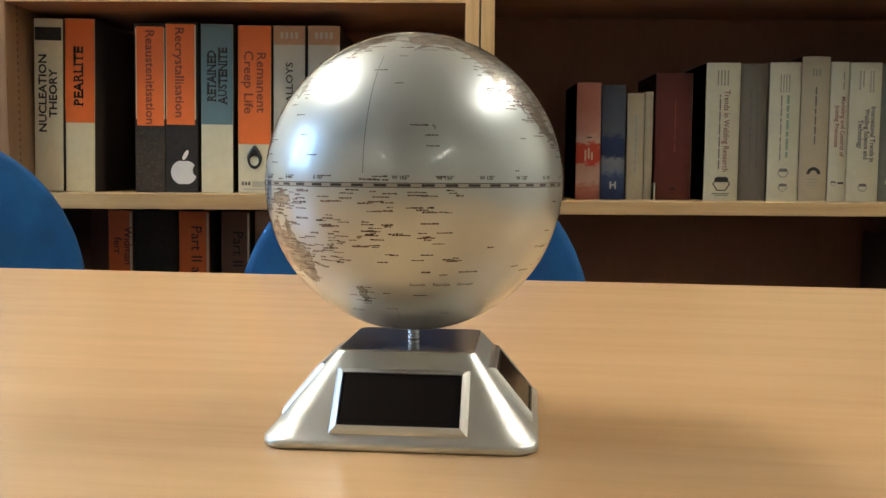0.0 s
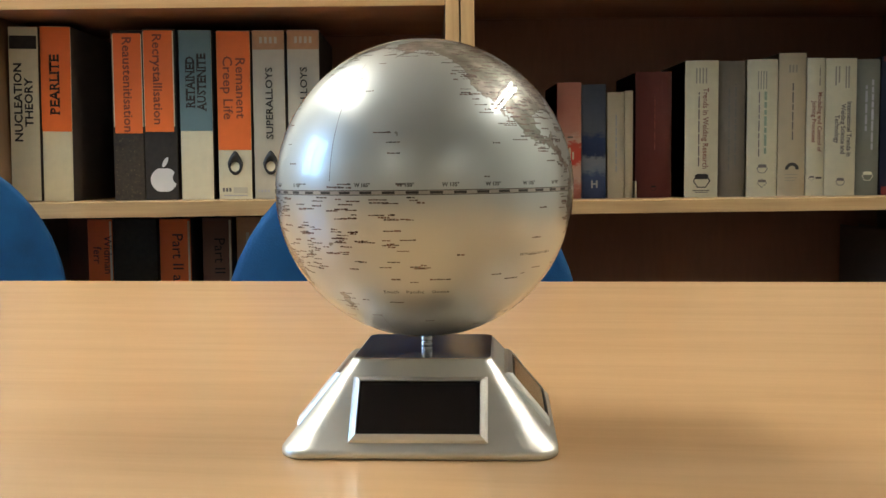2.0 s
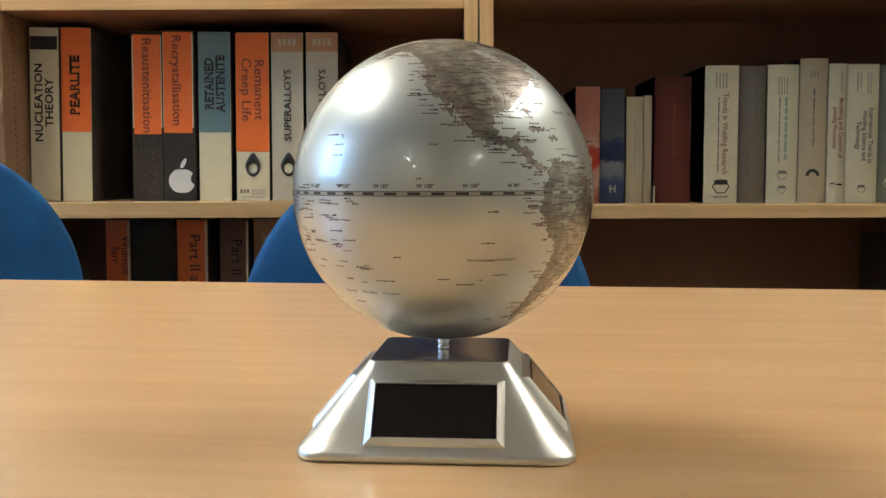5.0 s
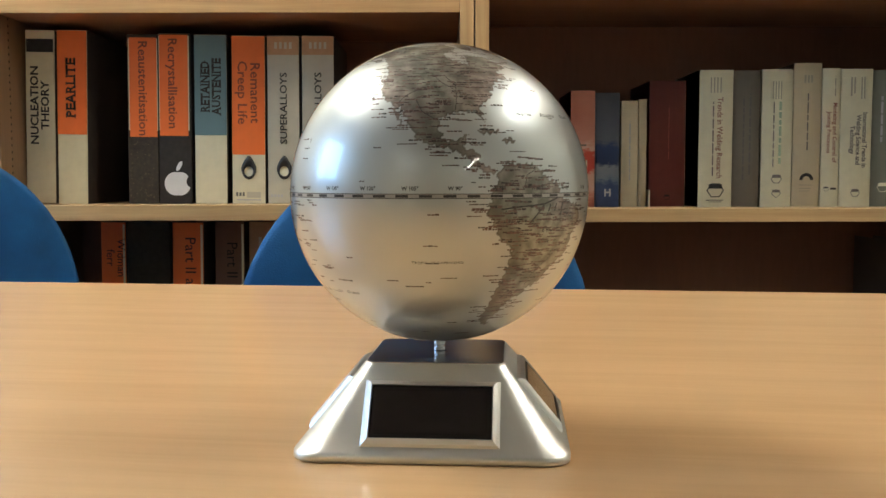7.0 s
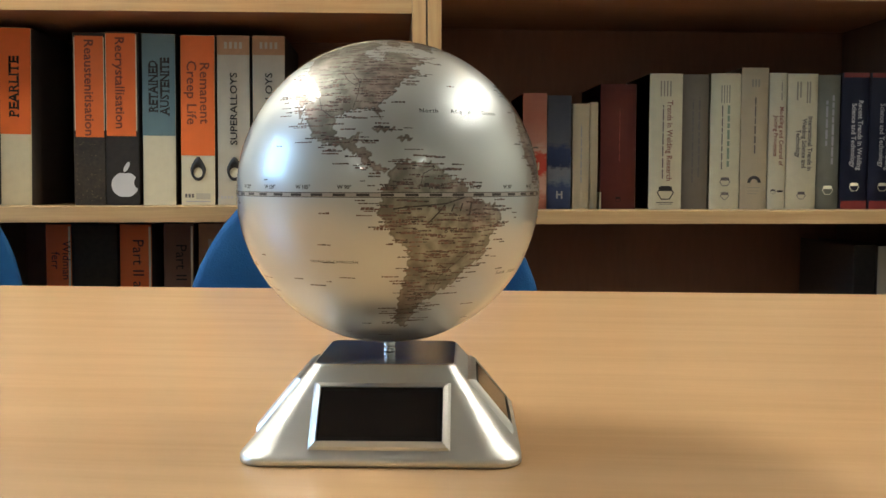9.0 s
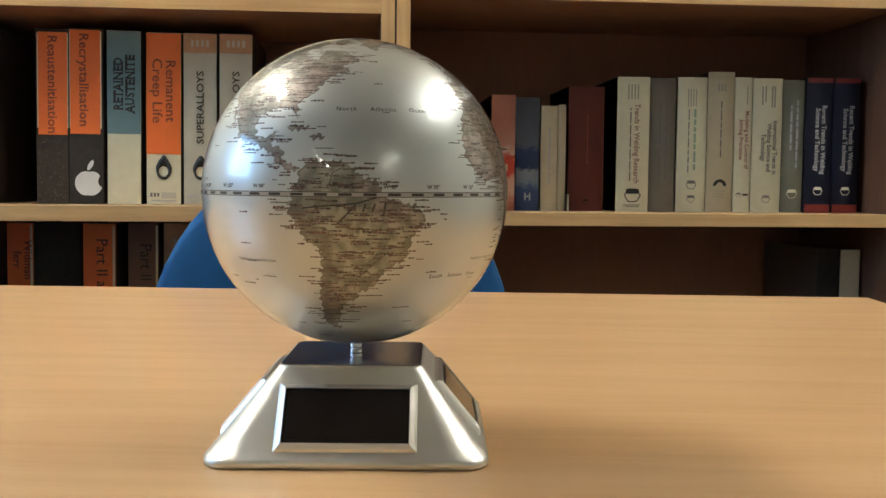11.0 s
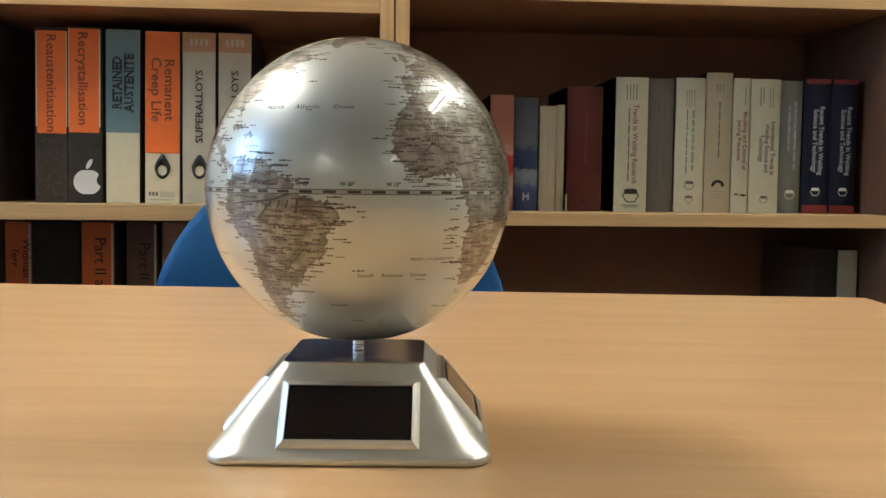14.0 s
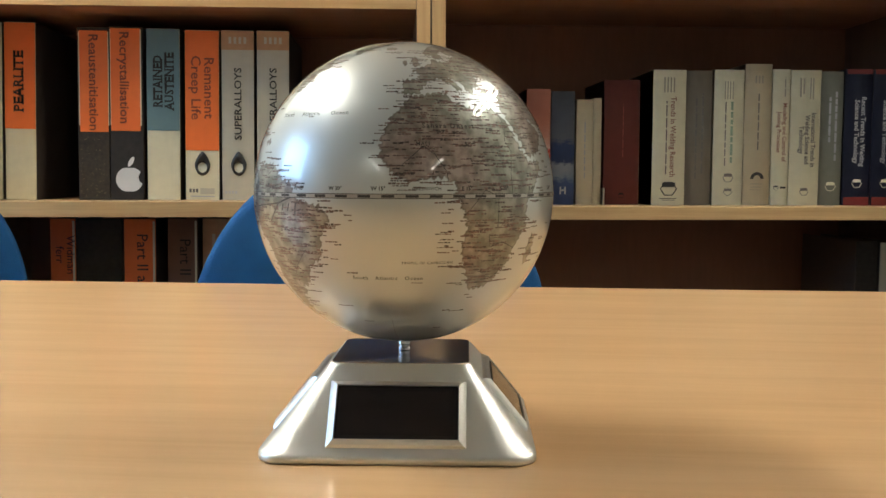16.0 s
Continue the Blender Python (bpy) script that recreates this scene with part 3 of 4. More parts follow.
    patch(f, -w / 2, w / 2, 0.127, h - 0.001, M_TEAL)
    lettering("RETAINED\nAUSTENITE", 0.0182, f, 0.001, -0.0012, 0.216, 90, M_INK, wide=1.06, tall=1.2, bold=0.0004, spacing=1.06, serif=True)
    f, w, h = lever_file(-0.387, -0.326, Z, 0.309, M_CREAM, "cream and orange file marked remanent creep life", lean=0.6)
    patch(f, -w / 2, w / 2, 0.091, h - 0.001, M_ORANGE)
    lettering("Remanent\nCreep Life", 0.0248, f, 0.0, -0.0012, 0.205, -90, M_MAROONINK, wide=1.10, bold=0.0002)
    finger_ring(f, 0.0, 0.067)
    bars([(-0.024 + 0.006 * k, -0.020 + 0.006 * k, 0.014, 0.021) for k in range(3)], f, -0.0003, M_INKGREY)
    bars([(-0.022, 0.022, 0.006, 0.008)], f, -0.0003, M_INKPALE)
    patch(f, -0.004, 0.022, 0.011, 0.022, M_GREY, "faded_sticker")
    for k, (a, b, wd) in enumerate(((-0.3205, -0.262, "SUPERALLOYS"), (-0.2565, -0.198, "SUPERALLOYS"))):
        f, w, h = lever_file(a, b, Z, 0.309, M_GREY, "pale grey lever arch file marked superalloys", lean=0.4)
        patch(f, -w / 2, w / 2, h - 0.035, h - 0.001, M_FADED, label="faded orange strip")
        bars([(-0.016 + 0.009 * j, -0.011 + 0.009 * j, h - 0.024, h - 0.012) for j in range(4)], f, -0.001, M_GREY)
        lettering(wd, 0.0182, f, 0.001, -0.0012, 0.176, 90, M_INK, wide=1.15, bold=0.0002)
        finger_ring(f, 0.001, 0.067)
        bars([(-0.024 + 0.006 * j, -0.020 + 0.006 * j, 0.012, 0.017) for j in range(4)], f, -0.0003, M_INKPALE)


def lower_files():
    z, h = 0.479, 0.322
    for a, b, m, words, lab, fr in ((-0.672, -0.624, M_ORANGE, "Widman\nferr", "orange file with dark lettering on the lower shelf", 0.10),
                                    (-0.527, -0.467, M_ORANGE, "Part II a", "orange file marked part two on the lower shelf", 0.085),
                                    (-0.447, -0.390, M_DKBROWN, "Part II", "brown file marked part two on the lower shelf", 0.10),
                                    (-0.382, -0.324, M_FADED, "", "faded orange file on the lower shelf", 0.11)):
        f, w, _ = lever_file(a, b, z, h, m, lab, front=fr, lean=0.5)
        patch(f, w / 2 - 0.005, w / 2 - 0.001, 0.002, h - 0.004, M_CREAM, "paper_edge", 0.0)
        if words:
            size = 0.030 if words.startswith("Part") else 0.022
            lettering(words, size, f, 0.004, -0.0006, h - 0.075 if words.startswith("Part") else h - 0.07, -90, M_INK if m is not M_DKBROWN else M_BLACKFILE)
        else:
            bars([(-0.01, -0.004, h - 0.06, h - 0.03), (0.004, 0.010, h - 0.09, h - 0.05)], f, -0.0003, M_GREY)
    f, w, _ = lever_file(0.929, 0.968, z, 0.282, M_GREY, "pale grey file on the lower shelf", front=0.0)
    lever_file(0.884, 0.926, z, 0.284, M_BLACKFILE, "black file beside the pale grey one", front=0.004)
    f, w, _ = lever_file(-0.618, -0.534, z, h, M_BLACKFILE, "black file on the lower shelf", front=0.10)


def upper_files():
    """Cream files on the shelf above; only their feet come into view."""
    x, rnd = -0.768, random.Random(4)
    while x < -0.04:
        w = rnd.choice((0.052, 0.058, 0.061, 0.075))
        lever_file(x, x + w, 1.2053, 0.312, rnd.choice((M_CREAM, M_CREAM, M_GREY)), "cream lever arch file on the upper shelf", front=-0.08)
        x += w + rnd.choice((0.002, 0.004, 0.016))


BOOK_Y, BOOK_S = 1.310, 1.0056


def book(x0, x1, h, cover, label, front=0.0, deep=0.19, lean=0.0):
    w = x1 - x0 - 0.0006
    bk = holder("book", pose((x0 + x1) / 2 * BOOK_S, BOOK_Y + front, BOOK_Z + 0.0002, 0, lean, 0) @ Matrix.Scale(BOOK_S, 4), label, "book", "books on the shelf")
    # rounded spine with the two boards
    bm = bmesh.new()
    n, prof = 8, []
    bulge = min(0.004, w * 0.1)
    for i in range(n + 1):
        q = -1 + 2 * i / n
        prof.append((q * w / 2, bulge * (q * q)))
    vs = [[bm.verts.new((x, y, z)) for x, y in prof] for z in (0, h)]
    back = [[bm.verts.new((sx * w / 2, deep, z)) for sx in (-1, 1)] for z in (0, h)]
    for i in range(n):
        bm.faces.new((vs[0][i], vs[0][i + 1], vs[1][i + 1], vs[1][i]))
    bm.faces.new((back[0][0], vs[0][0], vs[1][0], back[1][0]))
    bm.faces.new((vs[0][n], back[0][1], back[1][1], vs[1][n]))
    res = bmesh.ops.solidify(bm, geom=bm.faces[:], thickness=0.002)
    bmesh.ops.recalc_face_normals(bm, faces=bm.faces)
    part("cover", bm, cover, bk)
    if w > 0.008:
        part("pages", box(-w / 2 + 0.003, w / 2 - 0.003, bulge + 0.004, deep - 0.004, 0.003, h - 0.004), M_PAGES, bk, "cut edges of the pages")
    return bk, w, h


def text_rows(bk, w, x, z0, z1, m, thick=0.003, seed=1, y=-0.0003):
    """An upright row of illegible print, broken into words."""
    rnd = random.Random(seed)
    rows, z = [], z0
    while z < z1:
        d = rnd.uniform(0.008, 0.022)
        rows.append((x - thick / 2, x + thick / 2, z, min(z + d, z1)))
        z += d + 0.003
    return bars(rows, bk, y, m)


def emblem(bk, x, z, r, m, sides=6):
    """A ring-shaped printed emblem with a filled bar."""
    bm = bmesh.new()
    a = [bm.verts.new((r * math.cos(2 * math.pi * i / sides), 0, r * 0.9 * math.sin(2 * math.pi * i / sides))) for i in range(sides)]
    b = [bm.verts.new((0.86 * v.co.x, 0, 0.86 * v.co.z)) for v in a]
    for i in range(sides):
        bm.faces.new((a[i], a[(i + 1) % sides], b[(i + 1) % sides], b[i]))
    bmesh.ops.create_cube(bm, size=1, matrix=Matrix.Translation((0, 0, r * 0.45)) @ Matrix.Diagonal((r * 1.5, 0.0004, r * 0.5, 1)))
    part("emblem", bm, m, bk, "", pose(x, -0.0006, z))


def right_books():
    b, w, h = book(0.2445, 0.2905, 0.217, M_PINKBK, "pale red paperback book with a pictorial spine", 0.012)
    bars([(-0.007, -0.004, 0.072, 0.092), (-0.001, 0.002, 0.076, 0.096), (0.005, 0.008, 0.074, 0.088)], b, -0.0004, M_CREAMBK)
    bars([(-0.004, 0.006, 0.114, 0.117)], b, -0.0004, M_INKGREY)
    b, w, h = book(0.2915, 0.3365, 0.213, M_BLUEBK, "dark blue paperback book with a pictorial spine", 0.012)
    bars([(-0.006, -0.003, 0.02, 0.034), (0.003, 0.006, 0.02, 0.034), (-0.003, 0.003, 0.026, 0.029)], b, -0.0006, M_INKPALE)
    b, w, h = book(0.3395, 0.3715, 0.198, M_CREAMBK, "slim cream book with faint spine print", 0.015)
    text_rows(b, w, 0.0, 0.05, 0.16, M_INKPALE, 0.0025, 4)
    b, w, h = book(0.3725, 0.3880, 0.201, M_CREAMBK, "thin cream booklet standing on the shelf", 0.018)
    b, w, h = book(0.3885, 0.3925, 0.032, M_WHITEBK, "small white card beside the maroon book", 0.004, 0.03)
    b, w, h = book(0.3935, 0.4625, 0.236, M_MAROON, "thick maroon bound volume with a worn spine", 0.022)
    text_rows(b, w, 0.002, 0.09, 0.19, M_REDBK, 0.001, 12)
    emblem(b, 0.0, 0.018, 0.006, M_BLACKFILE)
    # proceedings volumes
    b, w, h = book(0.4815, 0.5445, 0.2535, M_WHITEBK, "white proceedings volume with red title and black emblem")
    lettering("Trends in Welding Research", 0.0148, b, 0.006, -0.0006, 0.128, -90, M_INKRED, wide=0.88, bold=0.0002)
    text_rows(b, w, -0.006, 0.058, 0.195, M_INKGREY, 0.0022, 5)
    bars([(-0.012 + 0.006 * k, -0.0095 + 0.006 * k, h - 0.042, h - 0.014) for k in range(4)], b, -0.0003, M_INKBEIGE)
    emblem(b, 0.0, 0.031, 0.0165, M_INK)
    bars([(-0.017, 0.015, 0.012, 0.0135), (-0.012, 0.012, 0.009, 0.0102)], b, -0.0003, M_INKGREY)
    b, w, h = book(0.545, 0.5965, 0.2525, M_GREYBK, "taupe proceedings volume with dark spine print", 0.004)
    text_rows(b, w, 0.006, 0.06, 0.21, M_INKGREY, 0.0035, 6)
    text_rows(b, w, -0.006, 0.05, 0.205, M_INKGREY, 0.003, 7)
    b, w, h = book(0.5975, 0.6555, 0.2545, M_WHITEBK, "white proceedings volume with green spine title")
    text_rows(b, w, 0.005, 0.08, 0.195, M_INKGREEN, 0.0045, 8)
    text_rows(b, w, -0.007, 0.075, 0.195, M_INKGREY, 0.002, 9)
    bars([(-0.010 + 0.005 * k, -0.0080 + 0.005 * k, h - 0.055, h - 0.022) for k in range(4)], b, -0.0003, M_INKBEIGE)
    emblem(b, 0.0, 0.052, 0.0105, M_INKGREY)
    emblem(b, 0.0, 0.025, 0.0095, M_INKGREY, 4)
    b, w, h = book(0.6565, 0.7085, 0.2655, M_CREAMBK, "tall cream proceedings volume with black arch emblem")
    text_rows(b, w, 0.0, 0.105, 0.21, M_INKGREY, 0.0026, 10)
    bars([(-0.008 + 0.006 * k, -0.0045 + 0.006 * k, h - 0.036, h - 0.022) for k in range(3)], b, -0.0003, M_INKBEIGE)
    bm = bmesh.new()
    arc = [[bm.verts.new((r * math.cos(math.pi * i / 12), 0, r * math.sin(math.pi * i / 12))) for i in range(13)] for r in (0.013, 0.007)]
    for i in range(12):
        bm.faces.new((arc[0][i], arc[0][i + 1], arc[1][i + 1], arc[1][i]))
    part("emblem", bm, M_INK, b, "", pose(0.0, -0.0006, 0.050))
    bars([(-0.013, 0.011, 0.040, 0.0412), (-0.013, 0.009, 0.034, 0.0352), (-0.013, 0.006, 0.029, 0.030)], b, -0.0003, M_INKBEIGE)
    b, w, h = book(0.7095, 0.7435, 0.2560, M_WHITEBK, "narrow white proceedings volume with red spine title")
    lettering("Modeling and Control of\nJoining Processes", 0.0112, b, 0.001, -0.0006, 0.138, -90, M_INKRED, wide=0.98, bold=0.0002)
    text_rows(b, w, 0.006, 0.205, 0.242, M_INKBEIGE, 0.002, 11)
    emblem(b, -0.007, 0.033, 0.006, M_INKGREY, 4)
    bars([(0.001, 0.012, 0.032, 0.0355)], b, -0.0003, M_INK)
    b, w, h = book(0.7445, 0.8035, 0.2550, M_WHITEBK, "white proceedings volume with dark blue spine title")
    lettering("International Trends in\nWelding Science and\nTechnology", 0.0120, b, 0.003, -0.0006, 0.124, -90, M_INKGREY, wide=0.92, bold=0.0003)
    bars([(-0.013, -0.010, 0.205, 0.240), (-0.007, -0.004, 0.21, 0.240), (0.006, 0.009, 0.20, 0.240), (0.011, 0.014, 0.20, 0.240)], b, -0.0003, M_INKBEIGE)
    emblem(b, 0.0, 0.026, 0.009, M_INKGREY)
    b, w, h = book(0.8045, 0.8485, 0.2530, M_SAGE, "sage grey proceedings volume with pale print", 0.003)
    text_rows(b, w, 0.007, 0.085, 0.215, M_INKPALE, 0.004, 13)
    text_rows(b, w, -0.005, 0.12, 0.205, M_INKPALE, 0.004, 14)
    emblem(b, 0.0, 0.036, 0.011, M_WHITEBK)
    for a, c in ((0.8495, 0.9035), (0.9045, 0.9585)):
        b, w, h = book(a, c, 0.2575, M_NAVYBK, "navy proceedings volume with red bands and white title")
        patch(b, -w / 2 + 0.002, w / 2 - 0.002, 0.0, 0.016, M_REDBAND, "red_band", 0.0008)
        patch(b, -w / 2 + 0.002, w / 2 - 0.002, h - 0.009, h, M_REDBAND, "red_band", 0.0008)
        lettering("Recent Trends in Welding\nScience and Technology", 0.0130, b, 0.002, -0.0006, 0.140, -90, M_INKPALE, wide=0.95, bold=0.0003)
        emblem(b, 0.0, 0.042, 0.010, M_WHITEBK)


# ---- globe ----
GLOBE_R = 0.0765
GLOBE_Z = 0.8833 - TABLE_Z
BASE_YAW = -4.46

NORTH_AMERICA = [-168, 66, -156, 71, -128, 70, -110, 68, -95, 72, -82, 68, -94, 60, -92, 57, -80, 52, -79, 60, -65, 59, -56, 52, -65, 49, -61, 46, -67, 44.5,
                 -71, 42, -76, 35, -81, 31, -80, 25.5, -82.5, 28.5, -84.5, 30, -90, 29.3, -97, 27, -97.5, 22, -94.5, 18.3, -91, 19, -87, 21.3, -88.5, 16,
                 -83.5, 15, -83.5, 11, -79.5, 9.3, -77.5, 8, -80.5, 7.4, -85.5, 10, -88, 13.2, -94, 16, -101, 17.3, -105.5, 20]
NORTH_AMERICA_WEST = [-105.5, 20, -109, 25.5, -112.5, 31, -114.6, 31.2, -111.5, 26, -109.6, 23, -112, 25, -115, 29.5, -117.5, 33.3, -121, 35, -124, 40, -124, 47, -130, 54, -138, 59, -148, 60.5,
                      -153, 58, -163, 55, -157, 59, -165, 61]
SOUTH_AMERICA = [-77.5, 8, -72, 12, -71, 10.8, -62, 10.6, -57, 6, -51, 4, -50, 0, -44, -2.5, -39, -3.3, -35, -6, -35, -9, -39, -14, -39.5, -19, -42, -23, -48, -26, -49, -29,
                 -54, -34.5, -58, -34.5, -57, -37.5, -62, -39, -65, -43, -66, -48, -69, -52, -66, -55, -71, -54.5, -75, -50, -73.5, -42, -73.5, -37, -71.5, -30, -70.3, -19, -76, -14, -81, -6, -80, -2, -80, 1, -77.5, 4]
AFRICA = [-6, 35.7, 3, 37, 10, 37.2, 11, 33.5, 20, 31, 22, 33, 30, 31.2, 34, 28, 37, 21, 39, 16, 43, 12, 51, 12, 46, 4, 40, -3, 40.5, -11, 35, -20, 35.5, -24, 32, -27, 30, -31.5, 26, -34, 20, -34.8,
          18, -32, 15, -26, 12, -18, 13.5, -11, 12, -5, 9, 0, 9.5, 4, 5, 6, 1, 6, -7.5, 4.5, -13, 8.5, -17, 13, -16.5, 20, -13, 27.5, -9.5, 31]
EUROPE = [-9, 43.3, -1.5, 43.5, -1.5, 47, -4.5, 48.4, 2, 51, 8, 54, 8, 57, 12, 54.5, 20, 54.5, 23, 58, 30, 60, 24, 60.2, 22, 63, 25, 65.5, 17, 61.5, 17, 57, 12, 56, 10.5, 59, 5.5, 59, 5.5, 62, 14, 68, 26, 71,
          41, 67, 60, 69, 60, 45, 50, 42, 42, 41.5, 38, 45, 30, 46, 28, 41, 24, 40.5, 23, 36.8]
EUROPE_SOUTH = [23, 36.8, 20, 39.5, 19, 42, 13, 45.5, 18.4, 40, 16, 38, 14, 40.6, 8.5, 44.3, 3.3, 43, 0, 40, -2, 36.8, -6, 36.2, -9, 37]
ASIA = [26, 39, 36, 36.5, 34.5, 31, 43, 13, 52, 16, 59.5, 22.5, 56, 26, 48, 30, 56, 27, 67, 25, 72.5, 21, 77.5, 8, 80, 15, 87, 21.5, 92, 22, 94.5, 16, 98, 16, 98.5, 8, 103.5, 1.5, 100, 13.5, 105, 9, 109, 13, 106, 20,
        113, 22, 121.5, 29, 119, 35, 122, 40, 126, 35, 129, 36, 128, 40, 140, 53, 155, 59]
ASIA_NORTH = [155, 59, 157, 51, 163, 60, 180, 63, 180, 69, 140, 73, 105, 77, 75, 72, 60, 69, 60, 45, 50, 42, 42, 41.5]
AUSTRALIA = [114, -22, 122, -18, 129, -15, 136, -12, 136, -16, 140.5, -17.5, 142.5, -11, 146, -19, 153, -25.5, 150, -37.5, 144, -38.5, 138, -34, 131, -31.5, 124, -33.5, 115.5, -34.5]
GREENLAND = [-55, 70, -52, 64, -44, 60, -40, 65, -22, 70, -20, 80, -35, 83, -60, 82, -70, 77]
ISLANDS = [(-79, 22, 4.0, 0.9), (-71.5, 19, 2.6, 1.0), (-19, 65, 4.5, 1.5), (-2, 54, 2.2, 3.5), (-8, 53, 1.6, 1.6), (47, -19.5, 2.2, 6.0), (138, 36.5, 2.2, 4.5), (114, 1, 4.5, 4.2),
           (102, -1, 2.5, 4.0), (141, -5.5, 7.0, 2.2), (110, -7.3, 4.0, 0.8), (122, 13, 2.0, 4.5), (173, -42, 2.2, 4.0), (-72, 70, 7.0, 5.0), (-155.7, 19.7, 0.7, 0.6), (178, -17.8, 0.8, 0.6), (165, -21.5, 1.6, 0.6)]


def land_value(lon, lat):
    """1 on land, by the outlines above, with a ragged coast. lon, lat: arrays of degrees."""
    jlo = lon + 0.5 * np.sin(lat * 1.9 + 2.1 * np.sin(lon * 0.7)) + 0.24 * np.sin(lat * 2.9 + lon * 1.3)
    jla = lat + 0.45 * np.sin(lon * 2.3 + 1.7 * np.sin(lat * 0.9)) + 0.22 * np.sin(lon * 3.1 - lat * 1.7)
    out = np.zeros(lon.shape, bool)
    rings = [NORTH_AMERICA + NORTH_AMERICA_WEST[2:], SOUTH_AMERICA, AFRICA, EUROPE + EUROPE_SOUTH[2:], ASIA + ASIA_NORTH[2:], AUSTRALIA, GREENLAND]
    for r in rings:
        p = np.array(r, float).reshape(-1, 2)
        inside = np.zeros(lon.shape, bool)
        q = np.roll(p, 1, 0)
        for (x1, y1), (x2, y2) in zip(p, q):
            if y1 == y2:
                continue
            cross = ((y1 > jla) != (y2 > jla)) & (jlo < (x2 - x1) * (jla - y1) / (y2 - y1) + x1)
            inside ^= cross
        out |= inside
    for x, y, a, b in ISLANDS:
        out |= ((jlo - x) / a) ** 2 + ((jla - y) / b) ** 2 < 1
    out |= jla < -72
    return out


def ridge_value(lon, lat):
    """How near a point lies to the great mountain chains, 0 to 1."""
    out = np.zeros_like(lon)
    chains = (((-72, 8), (-76, 2), (-78.5, -4), (-75, -11), (-69, -16), (-68, -24), (-70, -33), (-72, -42), (-73, -51)),
              ((-150, 63), (-135, 60), (-122, 51), (-114, 45), (-107, 38), (-105, 31), (-102, 23), (-97, 17), (-90, 15)),
              ((-8, 31), (0, 34), (8, 36)), ((37, 13), (38, 7), (36, -2), (34, -10), (30, -29)), ((7, 45), (13, 47)))
    for chain in chains:
        for (x1, y1), (x2, y2) in zip(chain, chain[1:]):
            c = math.cos(radians((y1 + y2) / 2))
            dx, dy = (x2 - x1) * c, y2 - y1
            px, py = (lon - x1) * c, lat - y1
            q = np.clip((px * dx + py * dy) / (dx * dx + dy * dy), 0, 1)
            d2 = (px - q * dx) ** 2 + (py - q * dy) ** 2
            out = np.maximum(out, np.exp(-d2 / 2.2 ** 2))
    return out


def on_ball(lon, lat, r):
    a, b = radians(lon), radians(lat)
    return (r * math.cos(b) * math.cos(a), r * math.cos(b) * math.sin(a), r * math.sin(b))


def ball_mesh():
    nu, nv = 900, 450
    lon = -180 + 360 * np.arange(nu) / nu
    lat = -90 + 180 * np.arange(1, nv) / nv
    LO, LA = np.meshgrid(lon, lat)
    a, b = np.radians(LO), np.radians(LA)
    v = np.stack([np.cos(b) * np.cos(a), np.cos(b) * np.sin(a), np.sin(b)], -1).reshape(-1, 3) * GLOBE_R
    verts = np.concatenate([v, [[0, 0, -GLOBE_R], [0, 0, GLOBE_R]]])
    i = np.arange(nu)
    j = (i + 1) % nu
    quads = []
    for k in range(nv - 2):
        quads.append(np.stack([k * nu + i, k * nu + j, (k + 1) * nu + j, (k + 1) * nu + i], 1))
    quads = np.concatenate(quads)
    s, n = len(v), len(v) + 1
    tris = np.concatenate([np.stack([j, i, np.full(nu, s)], 1), np.stack([(nv - 2) * nu + i, (nv - 2) * nu + j, np.full(nu, n)], 1)])
    me = bpy.data.meshes.new("ball")
    me.from_pydata(verts.tolist(), [], quads.tolist() + tris.tolist())
    me.polygons.foreach_set("use_smooth", [True] * len(me.polygons))
    land = land_value(LO, LA)
    soft = land.astype(float)
    blur = (soft + np.roll(soft, 1, 1) + np.roll(soft, -1, 1)) / 3
    blur[1:-1] = (blur[1:-1] + blur[:-2] + blur[2:]) / 3
    coast = soft * (blur < 0.9)
    col = np.zeros((len(verts), 4))
    col[:len(v), 0], col[:len(v), 1], col[:, 3] = soft.ravel(), coast.ravel(), 1
    col[:len(v), 2] = (ridge_value(LO, LA) * soft).ravel()
    at = me.color_attributes.new("land", "FLOAT_COLOR", "POINT")
    at.data.foreach_set("color", col.ravel())
    me.materials.append(M_GLOBE)
    return me


def strip(bm, lon0, lon1, lat0, lat1, r, n=3):
    for k in range(n):
        a, b = lon0 + (lon1 - lon0) * k / n, lon0 + (lon1 - lon0) * (k + 1) / n
        if k == 0:
            p = [bm.verts.new(on_ball(a, lat0, r)), bm.verts.new(on_ball(a, lat1, r))]
        q = [bm.verts.new(on_ball(b, lat0, r)), bm.verts.new(on_ball(b, lat1, r))]
        bm.faces.new((p[0], q[0], q[1], p[1]))
        p = q


def stroke(bm, points, width, r):
    """A printed line through points of (lon, lat)."""
    for (x0, y0), (x1, y1) in zip(points, points[1:]):
        c = math.cos(radians((y0 + y1) / 2))
        long = math.hypot((x1 - x0) * c, y1 - y0)
        nx, ny = -(y1 - y0) / long * width / 2 / c, (x1 - x0) * c / long * width / 2
        n = max(1, int(long / 2))
        pairs = []
        for k in range(n + 1):
            x, y = x0 + (x1 - x0) * k / n, y0 + (y1 - y0) * k / n
            pairs.append((bm.verts.new(on_ball(x - nx, y - ny, r)), bm.verts.new(on_ball(x + nx, y + ny, r))))
        for p, q in zip(pairs, pairs[1:]):
            bm.faces.new((p[0], q[0], q[1], p[1]))


